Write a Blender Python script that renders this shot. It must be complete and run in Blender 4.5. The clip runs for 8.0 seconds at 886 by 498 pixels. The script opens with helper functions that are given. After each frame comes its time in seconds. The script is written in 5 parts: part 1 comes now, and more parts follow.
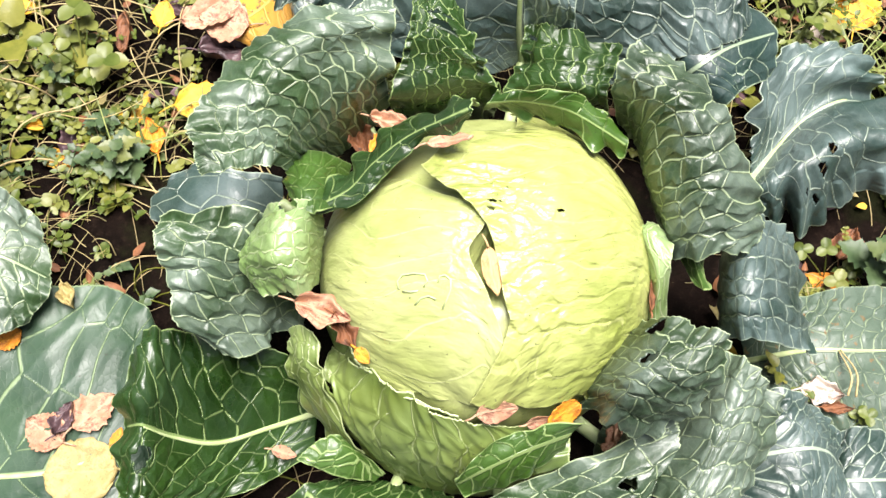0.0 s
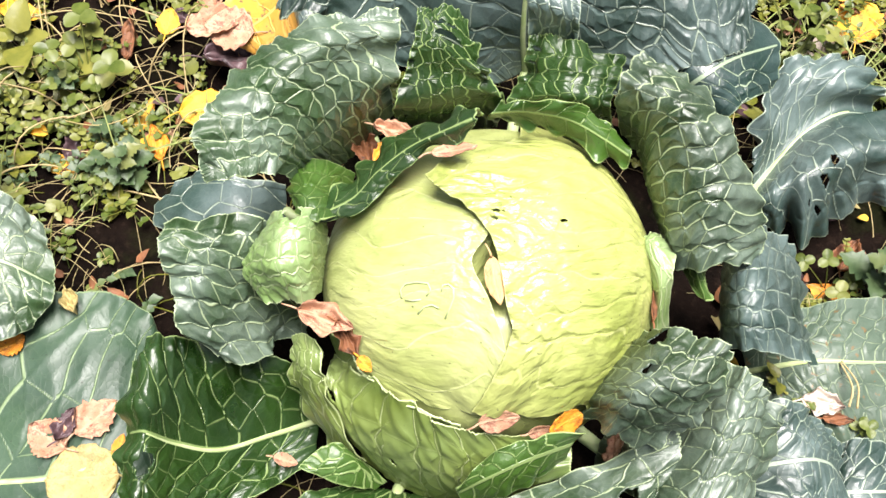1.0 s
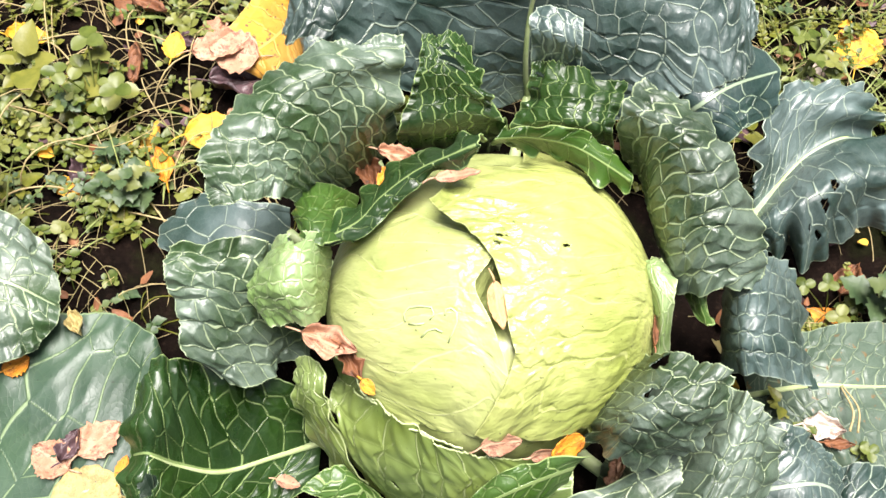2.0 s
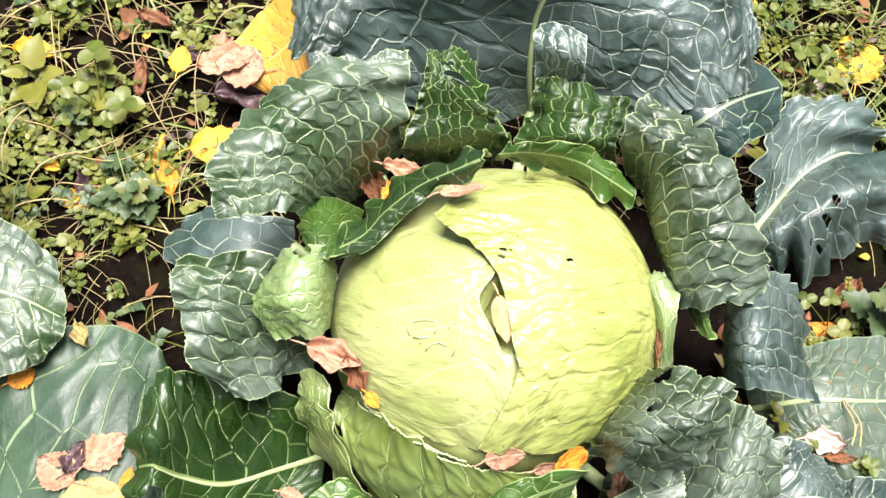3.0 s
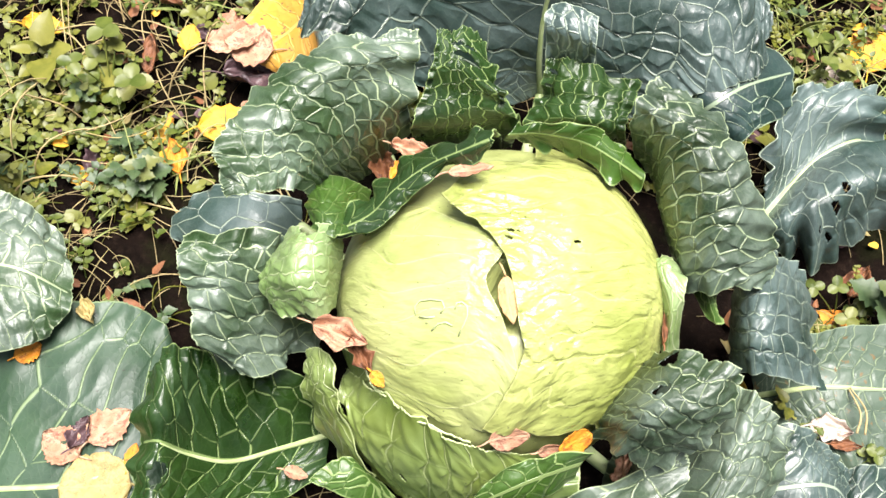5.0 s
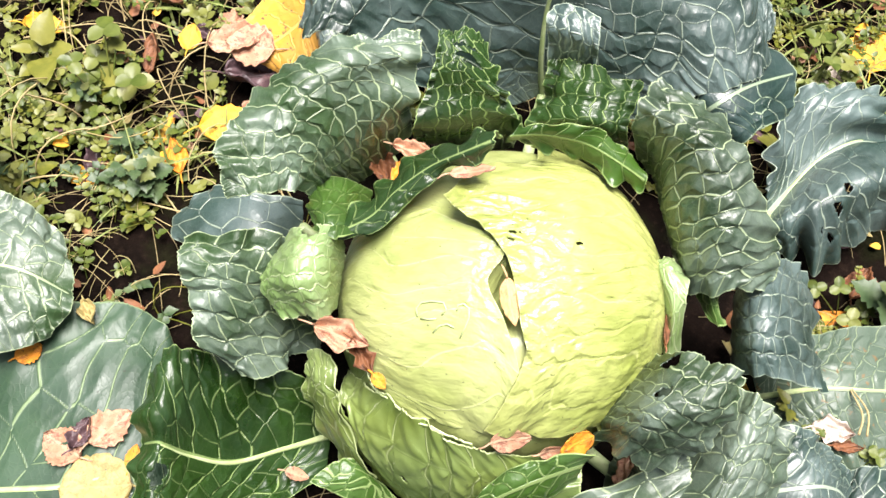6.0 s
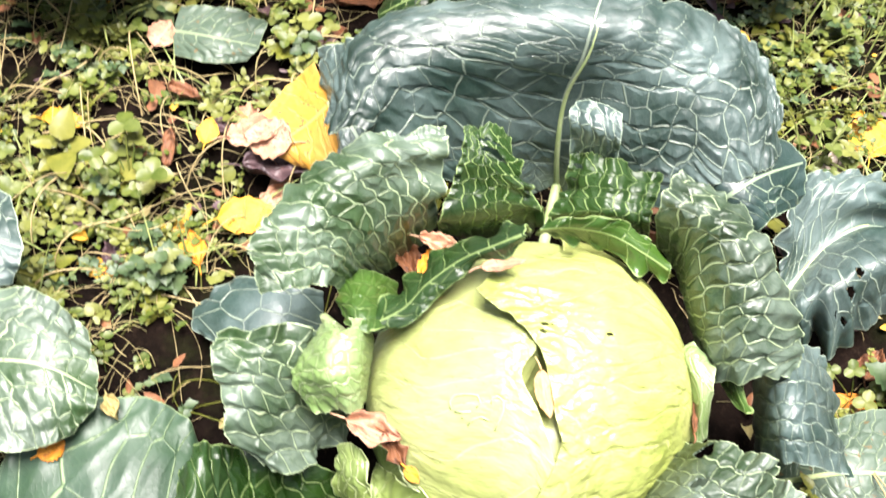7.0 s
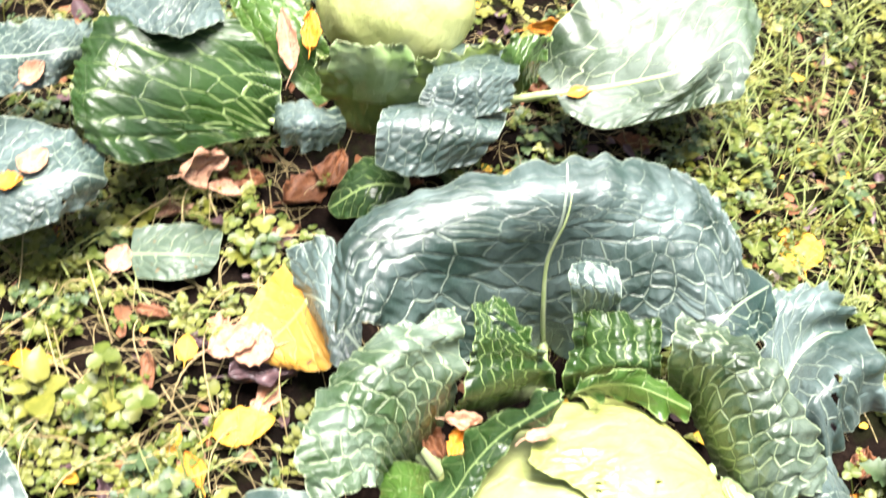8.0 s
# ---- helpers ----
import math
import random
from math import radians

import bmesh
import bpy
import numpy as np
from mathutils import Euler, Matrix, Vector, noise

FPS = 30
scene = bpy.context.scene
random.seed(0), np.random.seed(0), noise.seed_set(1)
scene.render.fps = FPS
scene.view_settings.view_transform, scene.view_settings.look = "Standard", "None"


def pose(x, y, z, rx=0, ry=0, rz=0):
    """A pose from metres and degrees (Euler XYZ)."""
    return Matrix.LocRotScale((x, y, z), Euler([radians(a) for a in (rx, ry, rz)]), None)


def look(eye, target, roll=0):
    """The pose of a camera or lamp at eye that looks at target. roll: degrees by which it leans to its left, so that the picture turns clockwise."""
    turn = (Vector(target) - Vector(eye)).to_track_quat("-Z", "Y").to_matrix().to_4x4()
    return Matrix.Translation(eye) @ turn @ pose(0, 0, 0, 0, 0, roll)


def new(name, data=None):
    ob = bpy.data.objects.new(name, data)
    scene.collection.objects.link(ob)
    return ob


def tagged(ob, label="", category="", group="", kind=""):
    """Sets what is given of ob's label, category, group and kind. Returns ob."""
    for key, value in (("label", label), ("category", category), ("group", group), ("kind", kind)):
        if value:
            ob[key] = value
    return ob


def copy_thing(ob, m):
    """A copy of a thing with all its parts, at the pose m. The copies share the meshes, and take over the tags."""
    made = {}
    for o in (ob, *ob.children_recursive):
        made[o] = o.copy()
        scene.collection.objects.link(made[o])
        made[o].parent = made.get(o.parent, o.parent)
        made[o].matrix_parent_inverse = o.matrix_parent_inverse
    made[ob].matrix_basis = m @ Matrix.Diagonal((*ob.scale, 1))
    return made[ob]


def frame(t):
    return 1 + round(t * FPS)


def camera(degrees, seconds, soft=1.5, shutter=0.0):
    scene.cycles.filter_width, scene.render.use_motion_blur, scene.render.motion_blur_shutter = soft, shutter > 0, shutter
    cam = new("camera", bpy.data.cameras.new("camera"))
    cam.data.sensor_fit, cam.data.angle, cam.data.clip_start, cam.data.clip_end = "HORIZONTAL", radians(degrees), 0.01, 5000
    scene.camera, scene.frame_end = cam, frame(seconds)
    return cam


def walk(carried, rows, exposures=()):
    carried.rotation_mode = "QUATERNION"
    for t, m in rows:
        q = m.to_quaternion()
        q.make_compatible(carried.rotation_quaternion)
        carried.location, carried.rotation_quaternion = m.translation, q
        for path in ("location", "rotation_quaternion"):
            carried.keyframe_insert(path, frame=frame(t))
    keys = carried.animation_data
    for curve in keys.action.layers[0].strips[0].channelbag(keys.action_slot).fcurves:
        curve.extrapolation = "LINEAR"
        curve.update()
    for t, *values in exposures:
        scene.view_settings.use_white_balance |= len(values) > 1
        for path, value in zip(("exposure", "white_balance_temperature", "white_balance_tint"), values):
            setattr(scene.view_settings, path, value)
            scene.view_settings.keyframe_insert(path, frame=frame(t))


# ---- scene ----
cam = camera(48.9, 8.0, shutter=0.4)
METRES, EYE, TILT, LEAN, TURN = 0.18, 0.86, -66.0, -4.0, 0.0
ROWS = [
    (0.0, 0.0, 0.0, 0.0, 0.0, 0.0, -0.0),
    (0.5, -0.006, -0.0057, 0.0021, 0.07, 0.22, -0.18),
    (1.0, -0.011, -0.0122, 0.0084, 0.02, 0.41, -0.41),
    (1.5, -0.0204, -0.023, 0.0165, -0.03, 0.74, -0.58),
    (2.0, -0.0228, -0.0445, 0.0291, 0.04, 1.51, -0.64),
    (3.5, -0.0408, -0.0802, 0.0275, 0.18, 2.25, -1.23),
    (4.0, -0.0414, -0.0802, 0.0063, 0.33, 2.13, -1.71),
    (4.5, -0.0387, -0.0691, 0.0026, 0.4, 1.74, -1.66),
    (6.0, -0.0462, -0.0536, 0.024, 0.44, 1.31, -1.73),
    (6.5, -0.0715, -0.0693, 0.0396, 0.27, 2.25, -1.9),
    (7.0, -0.2484, -0.1086, 0.0811, -0.64, 5.84, -0.95),
    (7.5, -0.5459, -0.1609, 0.1047, -2.92, 9.86, 4.8),
    (8.0, -0.8344, -0.2067, 0.1954, -5.82, 14.85, 9.56),
]
walk(cam, [(t, pose(0, 0, EYE, TILT, LEAN, TURN) @ pose(METRES * x, METRES * y, METRES * z, 90 + pitch, roll, yaw)) for t, x, y, z, yaw, pitch, roll in ROWS],
     [(0.0, 1.18), (6.5, 1.2), (7.0, 1.6), (7.5, 1.85), (8.0, 1.95)])

# ---- light: a bright overcast sky ----
world = bpy.data.worlds.new("overcast")
scene.world = world
world.use_nodes = True
wn = world.node_tree.nodes
sky = wn.new("ShaderNodeTexSky")
sky.sky_type, sky.sun_disc = "NISHITA", False
sky.sun_elevation, sky.sun_rotation = radians(87), radians(53)
sky.air_density, sky.dust_density, sky.ozone_density = 1.0, 4.0, 1.0
pale_sky = wn.new("ShaderNodeHueSaturation")
pale_sky.inputs["Saturation"].default_value = 0.5
world.node_tree.links.new(sky.outputs[0], pale_sky.inputs["Color"])
world.node_tree.links.new(pale_sky.outputs[0], wn["Background"].inputs[0])
wn["Background"].inputs[1].default_value = 0.05
sun = new("sun", bpy.data.lights.new("sun", "SUN"))
sun.data.energy, sun.data.angle, sun.data.color = 4.9, radians(32), (1.0, 0.945, 0.915)
sun.matrix_world = look((0.04, 0.03, 1.0), (0, 0, 0))

# ---- materials ----
MATS = {}


class Nodes:
    """A small wrapper for building a node material."""

    def __init__(self, name):
        self.mat = bpy.data.materials.new(name)
        self.mat.use_nodes = True
        self.tree = self.mat.node_tree
        self.bsdf = self.tree.nodes["Principled BSDF"]
        MATS[name] = self.mat

    def node(self, kind, **inputs):
        n = self.tree.nodes.new(kind)
        for key, value in inputs.items():
            self.put(n.inputs[key.replace("_", " ")], value)
        return n

    def put(self, socket, value):
        if isinstance(value, bpy.types.NodeSocket):
            self.tree.links.new(value, socket)
        else:
            socket.default_value = value

    def attr(self, name):
        n = self.tree.nodes.new("ShaderNodeAttribute")
        n.attribute_name = name
        return n

    def noise(self, vector, scale, detail=4.0, rough=0.55):
        return self.node("ShaderNodeTexNoise", Vector=vector, Scale=scale, Detail=detail, Roughness=rough)

    def ramp(self, value, lo, hi, a=0.0, b=1.0, smooth=True):
        n = self.node("ShaderNodeMapRange")
        n.interpolation_type = "SMOOTHSTEP" if smooth else "LINEAR"
        for k, v in enumerate((value, lo, hi, a, b)):
            self.put(n.inputs[k], v)
        return n.outputs[0]

    def math(self, op, a, b=0.0):
        n = self.tree.nodes.new("ShaderNodeMath")
        n.operation = op
        self.put(n.inputs[0], a)
        self.put(n.inputs[1], b)
        return n.outputs[0]

    def mix(self, fac, a, b, blend="MIX"):
        n = self.tree.nodes.new("ShaderNodeMix")
        n.data_type, n.blend_type = "RGBA", blend
        self.put(n.inputs[0], fac)
        self.put(n.inputs[6], (*a, 1) if isinstance(a, tuple) else a)
        self.put(n.inputs[7], (*b, 1) if isinstance(b, tuple) else b)
        return n.outputs[2]

    def bump(self, height, strength, distance, normal=None):
        n = self.node("ShaderNodeBump", Height=height, Strength=strength, Distance=distance)
        if normal is not None:
            self.put(n.inputs["Normal"], normal)
        return n.outputs[0]

    def finish(self, color, rough, normal=None, **extra):
        self.put(self.bsdf.inputs["Base Color"], color)
        self.put(self.bsdf.inputs["Roughness"], rough)
        if normal is not None:
            self.put(self.bsdf.inputs["Normal"], normal)
        for key, value in extra.items():
            self.put(self.bsdf.inputs[key.replace("_", " ")], value)
        return self.mat


def cabbage_material(name, deep, light, vein, bloom, rough=0.40, net=0.85, cell=85.0, rim=0.8, spots=0.0, gloss=0.5, coat=0.3, relief=1.0, wax=0.28, lump=0.0):
    """Waxy cabbage leaf: two greens, pale veins, a fine net of small veins, grey bloom and a pale rim."""
    m = Nodes(name)
    uv = m.tree.nodes.new("ShaderNodeUVMap").outputs[0]
    ob = m.tree.nodes.new("ShaderNodeTexCoord").outputs["Object"]
    warp = m.noise(uv, 38.0, 2.0).outputs["Color"]
    shift = m.node("ShaderNodeVectorMath")
    shift.operation = "MULTIPLY_ADD"
    m.put(shift.inputs[0], warp)
    shift.inputs[1].default_value = (0.008, 0.008, 0)
    m.put(shift.inputs[2], uv)
    cells = m.attr("net").outputs["Fac"]
    small = m.node("ShaderNodeTexVoronoi", Vector=shift.outputs[0], Scale=cell * 2.4)
    small.feature = "DISTANCE_TO_EDGE"
    d = m.attr("vein").outputs["Fac"]
    wobble = m.math("MULTIPLY", m.math("SUBTRACT", m.noise(uv, 160.0, 2.0).outputs["Fac"], 0.5), 0.0007)
    main = m.ramp(m.math("ADD", d, wobble), 0.0000, 0.0008, 1.0, 0.0)
    netmask = m.math("MULTIPLY", m.ramp(m.math("ADD", cells, wobble), 0.0001, 0.0009, 1.0, 0.0), net)
    fine = m.math("MULTIPLY", m.ramp(small.outputs[0], 0.0, 0.07, 1.0, 0.0), net * 0.10)
    veins = m.math("MAXIMUM", main, m.math("MAXIMUM", netmask, fine))
    broad = m.ramp(m.noise(ob, 9.0, 5.0).outputs["Fac"], 0.35, 0.68)
    patch = m.ramp(m.noise(ob, 45.0, 5.0, 0.65).outputs["Fac"], 0.3, 0.75)
    color = m.mix(broad, deep, light)
    color = m.mix(m.math("MULTIPLY", patch, 0.25), color, light)
    film = m.math("MULTIPLY", m.ramp(m.noise(ob, 14.0, 6.0, 0.6).outputs["Fac"], 0.36, 0.66), wax)
    color = m.mix(film, color, bloom)
    halo = m.math("MULTIPLY", m.ramp(d, 0.0, 0.005, 1.0, 0.0), 0.12)
    color = m.mix(halo, color, light)
    color = m.mix(m.math("MULTIPLY", veins, 0.66), color, vein)
    edge = m.attr("edge").outputs["Fac"]
    color = m.mix(m.math("MULTIPLY", m.ramp(edge, 0.0003, 0.0016, 1.0, 0.0), rim), color, vein)
    if spots:
        dots = m.ramp(m.noise(ob, 120.0, 4.0).outputs["Fac"], 0.62, 0.67)
        color = m.mix(m.math("MULTIPLY", dots, spots), color, (0.16, 0.10, 0.04))
    tiny = m.ramp(m.noise(ob, 330.0, 1.0).outputs["Fac"], 0.735, 0.76)
    color = m.mix(m.math("MULTIPLY", tiny, 0.6), color, (0.02, 0.02, 0.012))
    hollow = m.math("SUBTRACT", 1.0, veins)
    n = m.bump(hollow, 0.8 * relief, 0.0010)
    n = m.bump(m.ramp(small.outputs[0], 0.0, 0.35), 0.05 * relief, 0.0008, n)
    n = m.bump(m.noise(uv, 260.0, 4.0, 0.6).outputs["Fac"], 0.08, 0.0008, n)
    if lump:
        pull = m.node("ShaderNodeMapping", Vector=shift.outputs[0])
        pull.inputs["Scale"].default_value = (1.0, 0.45, 1.0)
        n = m.bump(m.noise(pull.outputs[0], 62.0, 3.0, 0.5).outputs["Fac"], lump, 0.006, n)
        n = m.bump(m.noise(pull.outputs[0], 190.0, 3.0, 0.6).outputs["Fac"], lump * 0.4, 0.0025, n)
    gl = m.ramp(m.noise(ob, 30.0, 5.0, 0.7).outputs["Fac"], 0.3, 0.75, rough - 0.06, rough + 0.10)
    return m.finish(color, gl, n, Specular_IOR_Level=gloss, Coat_Weight=coat, Coat_Roughness=0.3)


cabbage_material("green", (0.006, 0.022, 0.004), (0.027, 0.066, 0.015), (0.44, 0.53, 0.31), (0.165, 0.215, 0.175), rough=0.44, net=0.85, gloss=0.9, coat=0.0, wax=0.6)
cabbage_material("blue", (0.006, 0.021, 0.015), (0.025, 0.054, 0.044), (0.42, 0.50, 0.38), (0.155, 0.212, 0.205), rough=0.42, net=0.8, gloss=1.0, coat=0.0, wax=0.55)
cabbage_material("navy", (0.004, 0.017, 0.012), (0.014, 0.040, 0.032), (0.34, 0.43, 0.28), (0.060, 0.095, 0.100), rough=0.36, net=0.75, gloss=0.9, coat=0.0, wax=0.35)
cabbage_material("dark", (0.004, 0.016, 0.002), (0.018, 0.048, 0.006), (0.28, 0.38, 0.14), (0.040, 0.080, 0.035), rough=0.32, net=0.5, gloss=0.5, coat=0.0)
cabbage_material("dull", (0.014, 0.036, 0.018), (0.040, 0.078, 0.040), (0.25, 0.33, 0.17), (0.100, 0.145, 0.115), rough=0.42, net=0.6, gloss=0.5, coat=0.0, wax=0.3)
cabbage_material("grey", (0.040, 0.066, 0.042), (0.075, 0.110, 0.075), (0.26, 0.32, 0.19), (0.125, 0.16, 0.13), rough=0.42, net=0.6, spots=0.8, coat=0.0)
cabbage_material("mid", (0.014, 0.042, 0.004), (0.044, 0.098, 0.013), (0.30, 0.40, 0.15), (0.080, 0.135, 0.05), rough=0.34, net=0.5, cell=70.0, gloss=0.5, coat=0.0)
cabbage_material("head", (0.22, 0.265, 0.055), (0.42, 0.45, 0.145), (0.52, 0.55, 0.215), (0.46, 0.49, 0.19), rough=0.33, net=0.10, cell=38.0, rim=0.6, relief=0.35, gloss=0.7, coat=0.0, lump=0.9)
cabbage_material("head_in", (0.28, 0.33, 0.09), (0.48, 0.515, 0.21), (0.57, 0.60, 0.29), (0.49, 0.53, 0.24), rough=0.33, net=0.05, cell=38.0, rim=0.6, relief=0.3, gloss=0.7, coat=0.0, lump=0.6)
cabbage_material("head2", (0.060, 0.105, 0.014), (0.155, 0.205, 0.042), (0.48, 0.55, 0.27), (0.28, 0.36, 0.16), rough=0.34, net=0.2, cell=45.0, gloss=0.8, coat=0.0)
cabbage_material("pale", (0.10, 0.18, 0.045), (0.22, 0.31, 0.11), (0.52, 0.60, 0.34), (0.34, 0.42, 0.25), rough=0.34, net=0.5, wax=0.5, cell=70.0, gloss=0.8, coat=0.0)
cabbage_material("yellow", (0.44, 0.20, 0.015), (0.55, 0.33, 0.03), (0.58, 0.40, 0.12), (0.40, 0.26, 0.11), rough=0.5, net=0.05, spots=1.0, coat=0.0)


def litter_material(name, a, b, dark, rough=0.6):
    """A dead leaf: two tones, dark flecks and blotches, fine side veins."""
    m = Nodes(name)
    ob = m.tree.nodes.new("ShaderNodeTexCoord").outputs["Object"]
    rnd = m.tree.nodes.new("ShaderNodeObjectInfo").outputs["Random"]
    color = m.mix(m.ramp(m.noise(ob, 55.0, 5.0, 0.65).outputs["Fac"], 0.35, 0.68), a, b)
    color = m.mix(m.math("MULTIPLY", rnd, 0.3), color, b)
    blot = m.ramp(m.noise(ob, 90.0, 6.0, 0.75).outputs["Fac"], 0.50, 0.64)
    color = m.mix(m.math("MULTIPLY", blot, 0.85), color, dark)
    fleck = m.ramp(m.noise(ob, 420.0, 2.0).outputs["Fac"], 0.60, 0.66)
    color = m.mix(m.math("MULTIPLY", fleck, 0.7), color, dark)
    d = m.attr("vein").outputs["Fac"]
    line = m.ramp(d, 0.0, 0.0006, 1.0, 0.0)
    color = m.mix(m.math("MULTIPLY", line, 0.5), color, b)
    n = m.bump(line, 0.5, 0.0006)
    n = m.bump(m.noise(ob, 240.0, 5.0, 0.65).outputs["Fac"], 0.4, 0.0012, n)
    return m.finish(color, rough, n, Specular_IOR_Level=0.35)


litter_material("litter_yellow", (0.62, 0.30, 0.02), (0.74, 0.46, 0.05), (0.33, 0.12, 0.02))
litter_material("litter_orange", (0.60, 0.20, 0.015), (0.68, 0.30, 0.03), (0.25, 0.07, 0.015))
litter_material("litter_pink", (0.34, 0.15, 0.085), (0.53, 0.34, 0.22), (0.19, 0.065, 0.045))
litter_material("litter_tan", (0.27, 0.21, 0.075), (0.40, 0.33, 0.14), (0.24, 0.17, 0.06))
litter_material("litter_apricot", (0.50, 0.27, 0.11), (0.62, 0.40, 0.20), (0.36, 0.18, 0.07))
litter_material("litter_brown", (0.13, 0.050, 0.024), (0.25, 0.105, 0.045), (0.045, 0.018, 0.01))
litter_material("litter_black", (0.055, 0.035, 0.04), (0.12, 0.07, 0.075), (0.02, 0.012, 0.015), 0.4)
litter_material("litter_white", (0.46, 0.38, 0.31), (0.60, 0.52, 0.45), (0.26, 0.15, 0.11))


def weed_material(name, a, b, rough=0.4):
    m = Nodes(name)
    ob = m.tree.nodes.new("ShaderNodeTexCoord").outputs["Object"]
    rnd = m.tree.nodes.new("ShaderNodeObjectInfo").outputs["Random"]
    isle = m.tree.nodes.new("ShaderNodeNewGeometry").outputs["Random Per Island"]
    color = m.mix(m.ramp(m.noise(ob, 120.0, 4.0).outputs["Fac"], 0.35, 0.7), a, b)
    color = m.mix(m.math("MULTIPLY", isle, 0.6), color, b)
    color = m.mix(m.ramp(isle, 0.62, 1.0, 0.0, 0.35), color, (0.25, 0.27, 0.09))
    color = m.mix(m.math("MULTIPLY", m.ramp(rnd, 0.6, 1.0), 0.45), color, (0.24, 0.23, 0.06))
    n = m.bump(m.noise(ob, 420.0, 3.0).outputs["Fac"], 0.4, 0.0006)
    return m.finish(color, rough, n, Specular_IOR_Level=0.28)


weed_material("weed_green", (0.030, 0.054, 0.006), (0.088, 0.112, 0.019))
weed_material("weed_bluish", (0.025, 0.052, 0.019), (0.067, 0.101, 0.041))
weed_material("weed_lime", (0.067, 0.082, 0.008), (0.151, 0.151, 0.023))
weed_material("grass_green", (0.12, 0.16, 0.04), (0.26, 0.29, 0.10))
weed_material("straw", (0.33, 0.25, 0.12), (0.48, 0.38, 0.19), 0.65)


def soil_material():
    m = Nodes("soil")
    ob = m.tree.nodes.new("ShaderNodeTexCoord").outputs["Object"]
    color = m.mix(m.ramp(m.noise(ob, 16.0, 6.0, 0.65).outputs["Fac"], 0.35, 0.7), (0.004, 0.0028, 0.002), (0.013, 0.008, 0.006))
    color = m.mix(m.ramp(m.noise(ob, 130.0, 5.0, 0.7).outputs["Fac"], 0.5, 0.75, 0.0, 0.7), color, (0.032, 0.020, 0.014))
    moss = m.ramp(m.noise(ob, 7.0, 6.0, 0.7).outputs["Fac"], 0.5, 0.62, 0.0, 0.3)
    color = m.mix(moss, color, (0.020, 0.028, 0.007))
    n = m.bump(m.noise(ob, 60.0, 8.0, 0.7).outputs["Fac"], 0.9, 0.012)
    n = m.bump(m.noise(ob, 300.0, 6.0, 0.7).outputs["Fac"], 0.6, 0.003, n)
    return m.finish(color, 0.9, n, Specular_IOR_Level=0.05)


soil_material()
core = Nodes("rib")
core_ob = core.tree.nodes.new("ShaderNodeTexCoord").outputs["Object"]
core_c = core.mix(core.ramp(core.noise(core_ob, 60.0).outputs["Fac"], 0.35, 0.7), (0.38, 0.48, 0.20), (0.50, 0.57, 0.30))
core.finish(core_c, 0.45, core.bump(core.noise(core_ob, 200.0).outputs["Fac"], 0.3, 0.0008))

# ---- helpers for parts ----


def raw_mesh(name, verts, faces, material, layers=None, uv=None):
    """A smooth mesh from arrays; layers: float values per vertex, uv: two values per vertex."""
    me = bpy.data.meshes.new(name)
    me.from_pydata([tuple(v) for v in np.asarray(verts, float)], [], faces)
    me.polygons.foreach_set("use_smooth", [True] * len(me.polygons))
    for key, values in (layers or {}).items():
        me.attributes.new(key, "FLOAT", "POINT").data.foreach_set("value", np.asarray(values, np.float32))
    if uv is not None:
        idx = np.empty(len(me.loops), np.int32)
        me.loops.foreach_get("vertex_index", idx)
        me.uv_layers.new(name="UVMap").data.foreach_set("uv", np.asarray(uv, np.float32)[idx].ravel())
    me.materials.append(MATS[material])
    me.update()
    return me


def part(name, me, parent, label=""):
    ob = new(name, me)
    ob.parent = parent
    ob.matrix_parent_inverse = Matrix.Identity(4)
    if parent is not None:
        ob.matrix_parent_inverse = parent.matrix_basis.inverted()
    return tagged(ob, label)


def thing(name, at, label, category, group="", kind=""):
    ob = new(name)
    ob.empty_display_size = 0.02
    ob.matrix_basis = Matrix.Translation(at)
    return tagged(ob, label, category, group, kind)


def spline_weights(x, k):
    """Catmull-Rom weights of k evenly spaced controls at x in 0..1 (any array shape); the ends run straight on."""
    x = np.clip(np.asarray(x, float), 0, 1) * (k - 1)
    i = np.minimum(x.astype(int), k - 2)
    f = x - i
    w = np.zeros(x.shape + (k + 2,))
    cubic = (-0.5 * f + f**2 - 0.5 * f**3, 1 - 2.5 * f**2 + 1.5 * f**3, 0.5 * f + 2 * f**2 - 1.5 * f**3, -0.5 * f**2 + 0.5 * f**3)
    for j, c in enumerate(cubic):
        np.put_along_axis(w, (i + j)[..., None], c[..., None], -1)
    w[..., 1] += 2 * w[..., 0]
    w[..., 2] -= w[..., 0]
    w[..., -2] += 2 * w[..., -1]
    w[..., -3] -= w[..., -1]
    return w[..., 1:-1]


def waves(x, rng, lo, hi, count=6):
    """A smooth random wave along x, about -1..1, from a handful of sines."""
    out = np.zeros_like(np.asarray(x, float))
    for _ in range(count):
        out += np.sin(2 * np.pi * rng.uniform(lo, hi) * x + rng.uniform(0, 6.3)) * rng.uniform(0.5, 1)
    return out / (count * 0.5)


def swirl3(points, rng, wave, amount):
    """Smooth random shifts of points in space."""
    out = np.zeros_like(points)
    for _ in range(7):
        a = rng.normal(size=3)
        a /= np.linalg.norm(a)
        way = rng.normal(size=3)
        out += np.sin(points @ (a * 6.283 / wave * rng.uniform(0.6, 1.5)) + rng.uniform(0, 6.3))[:, None] * way
    return out * amount / 2.6


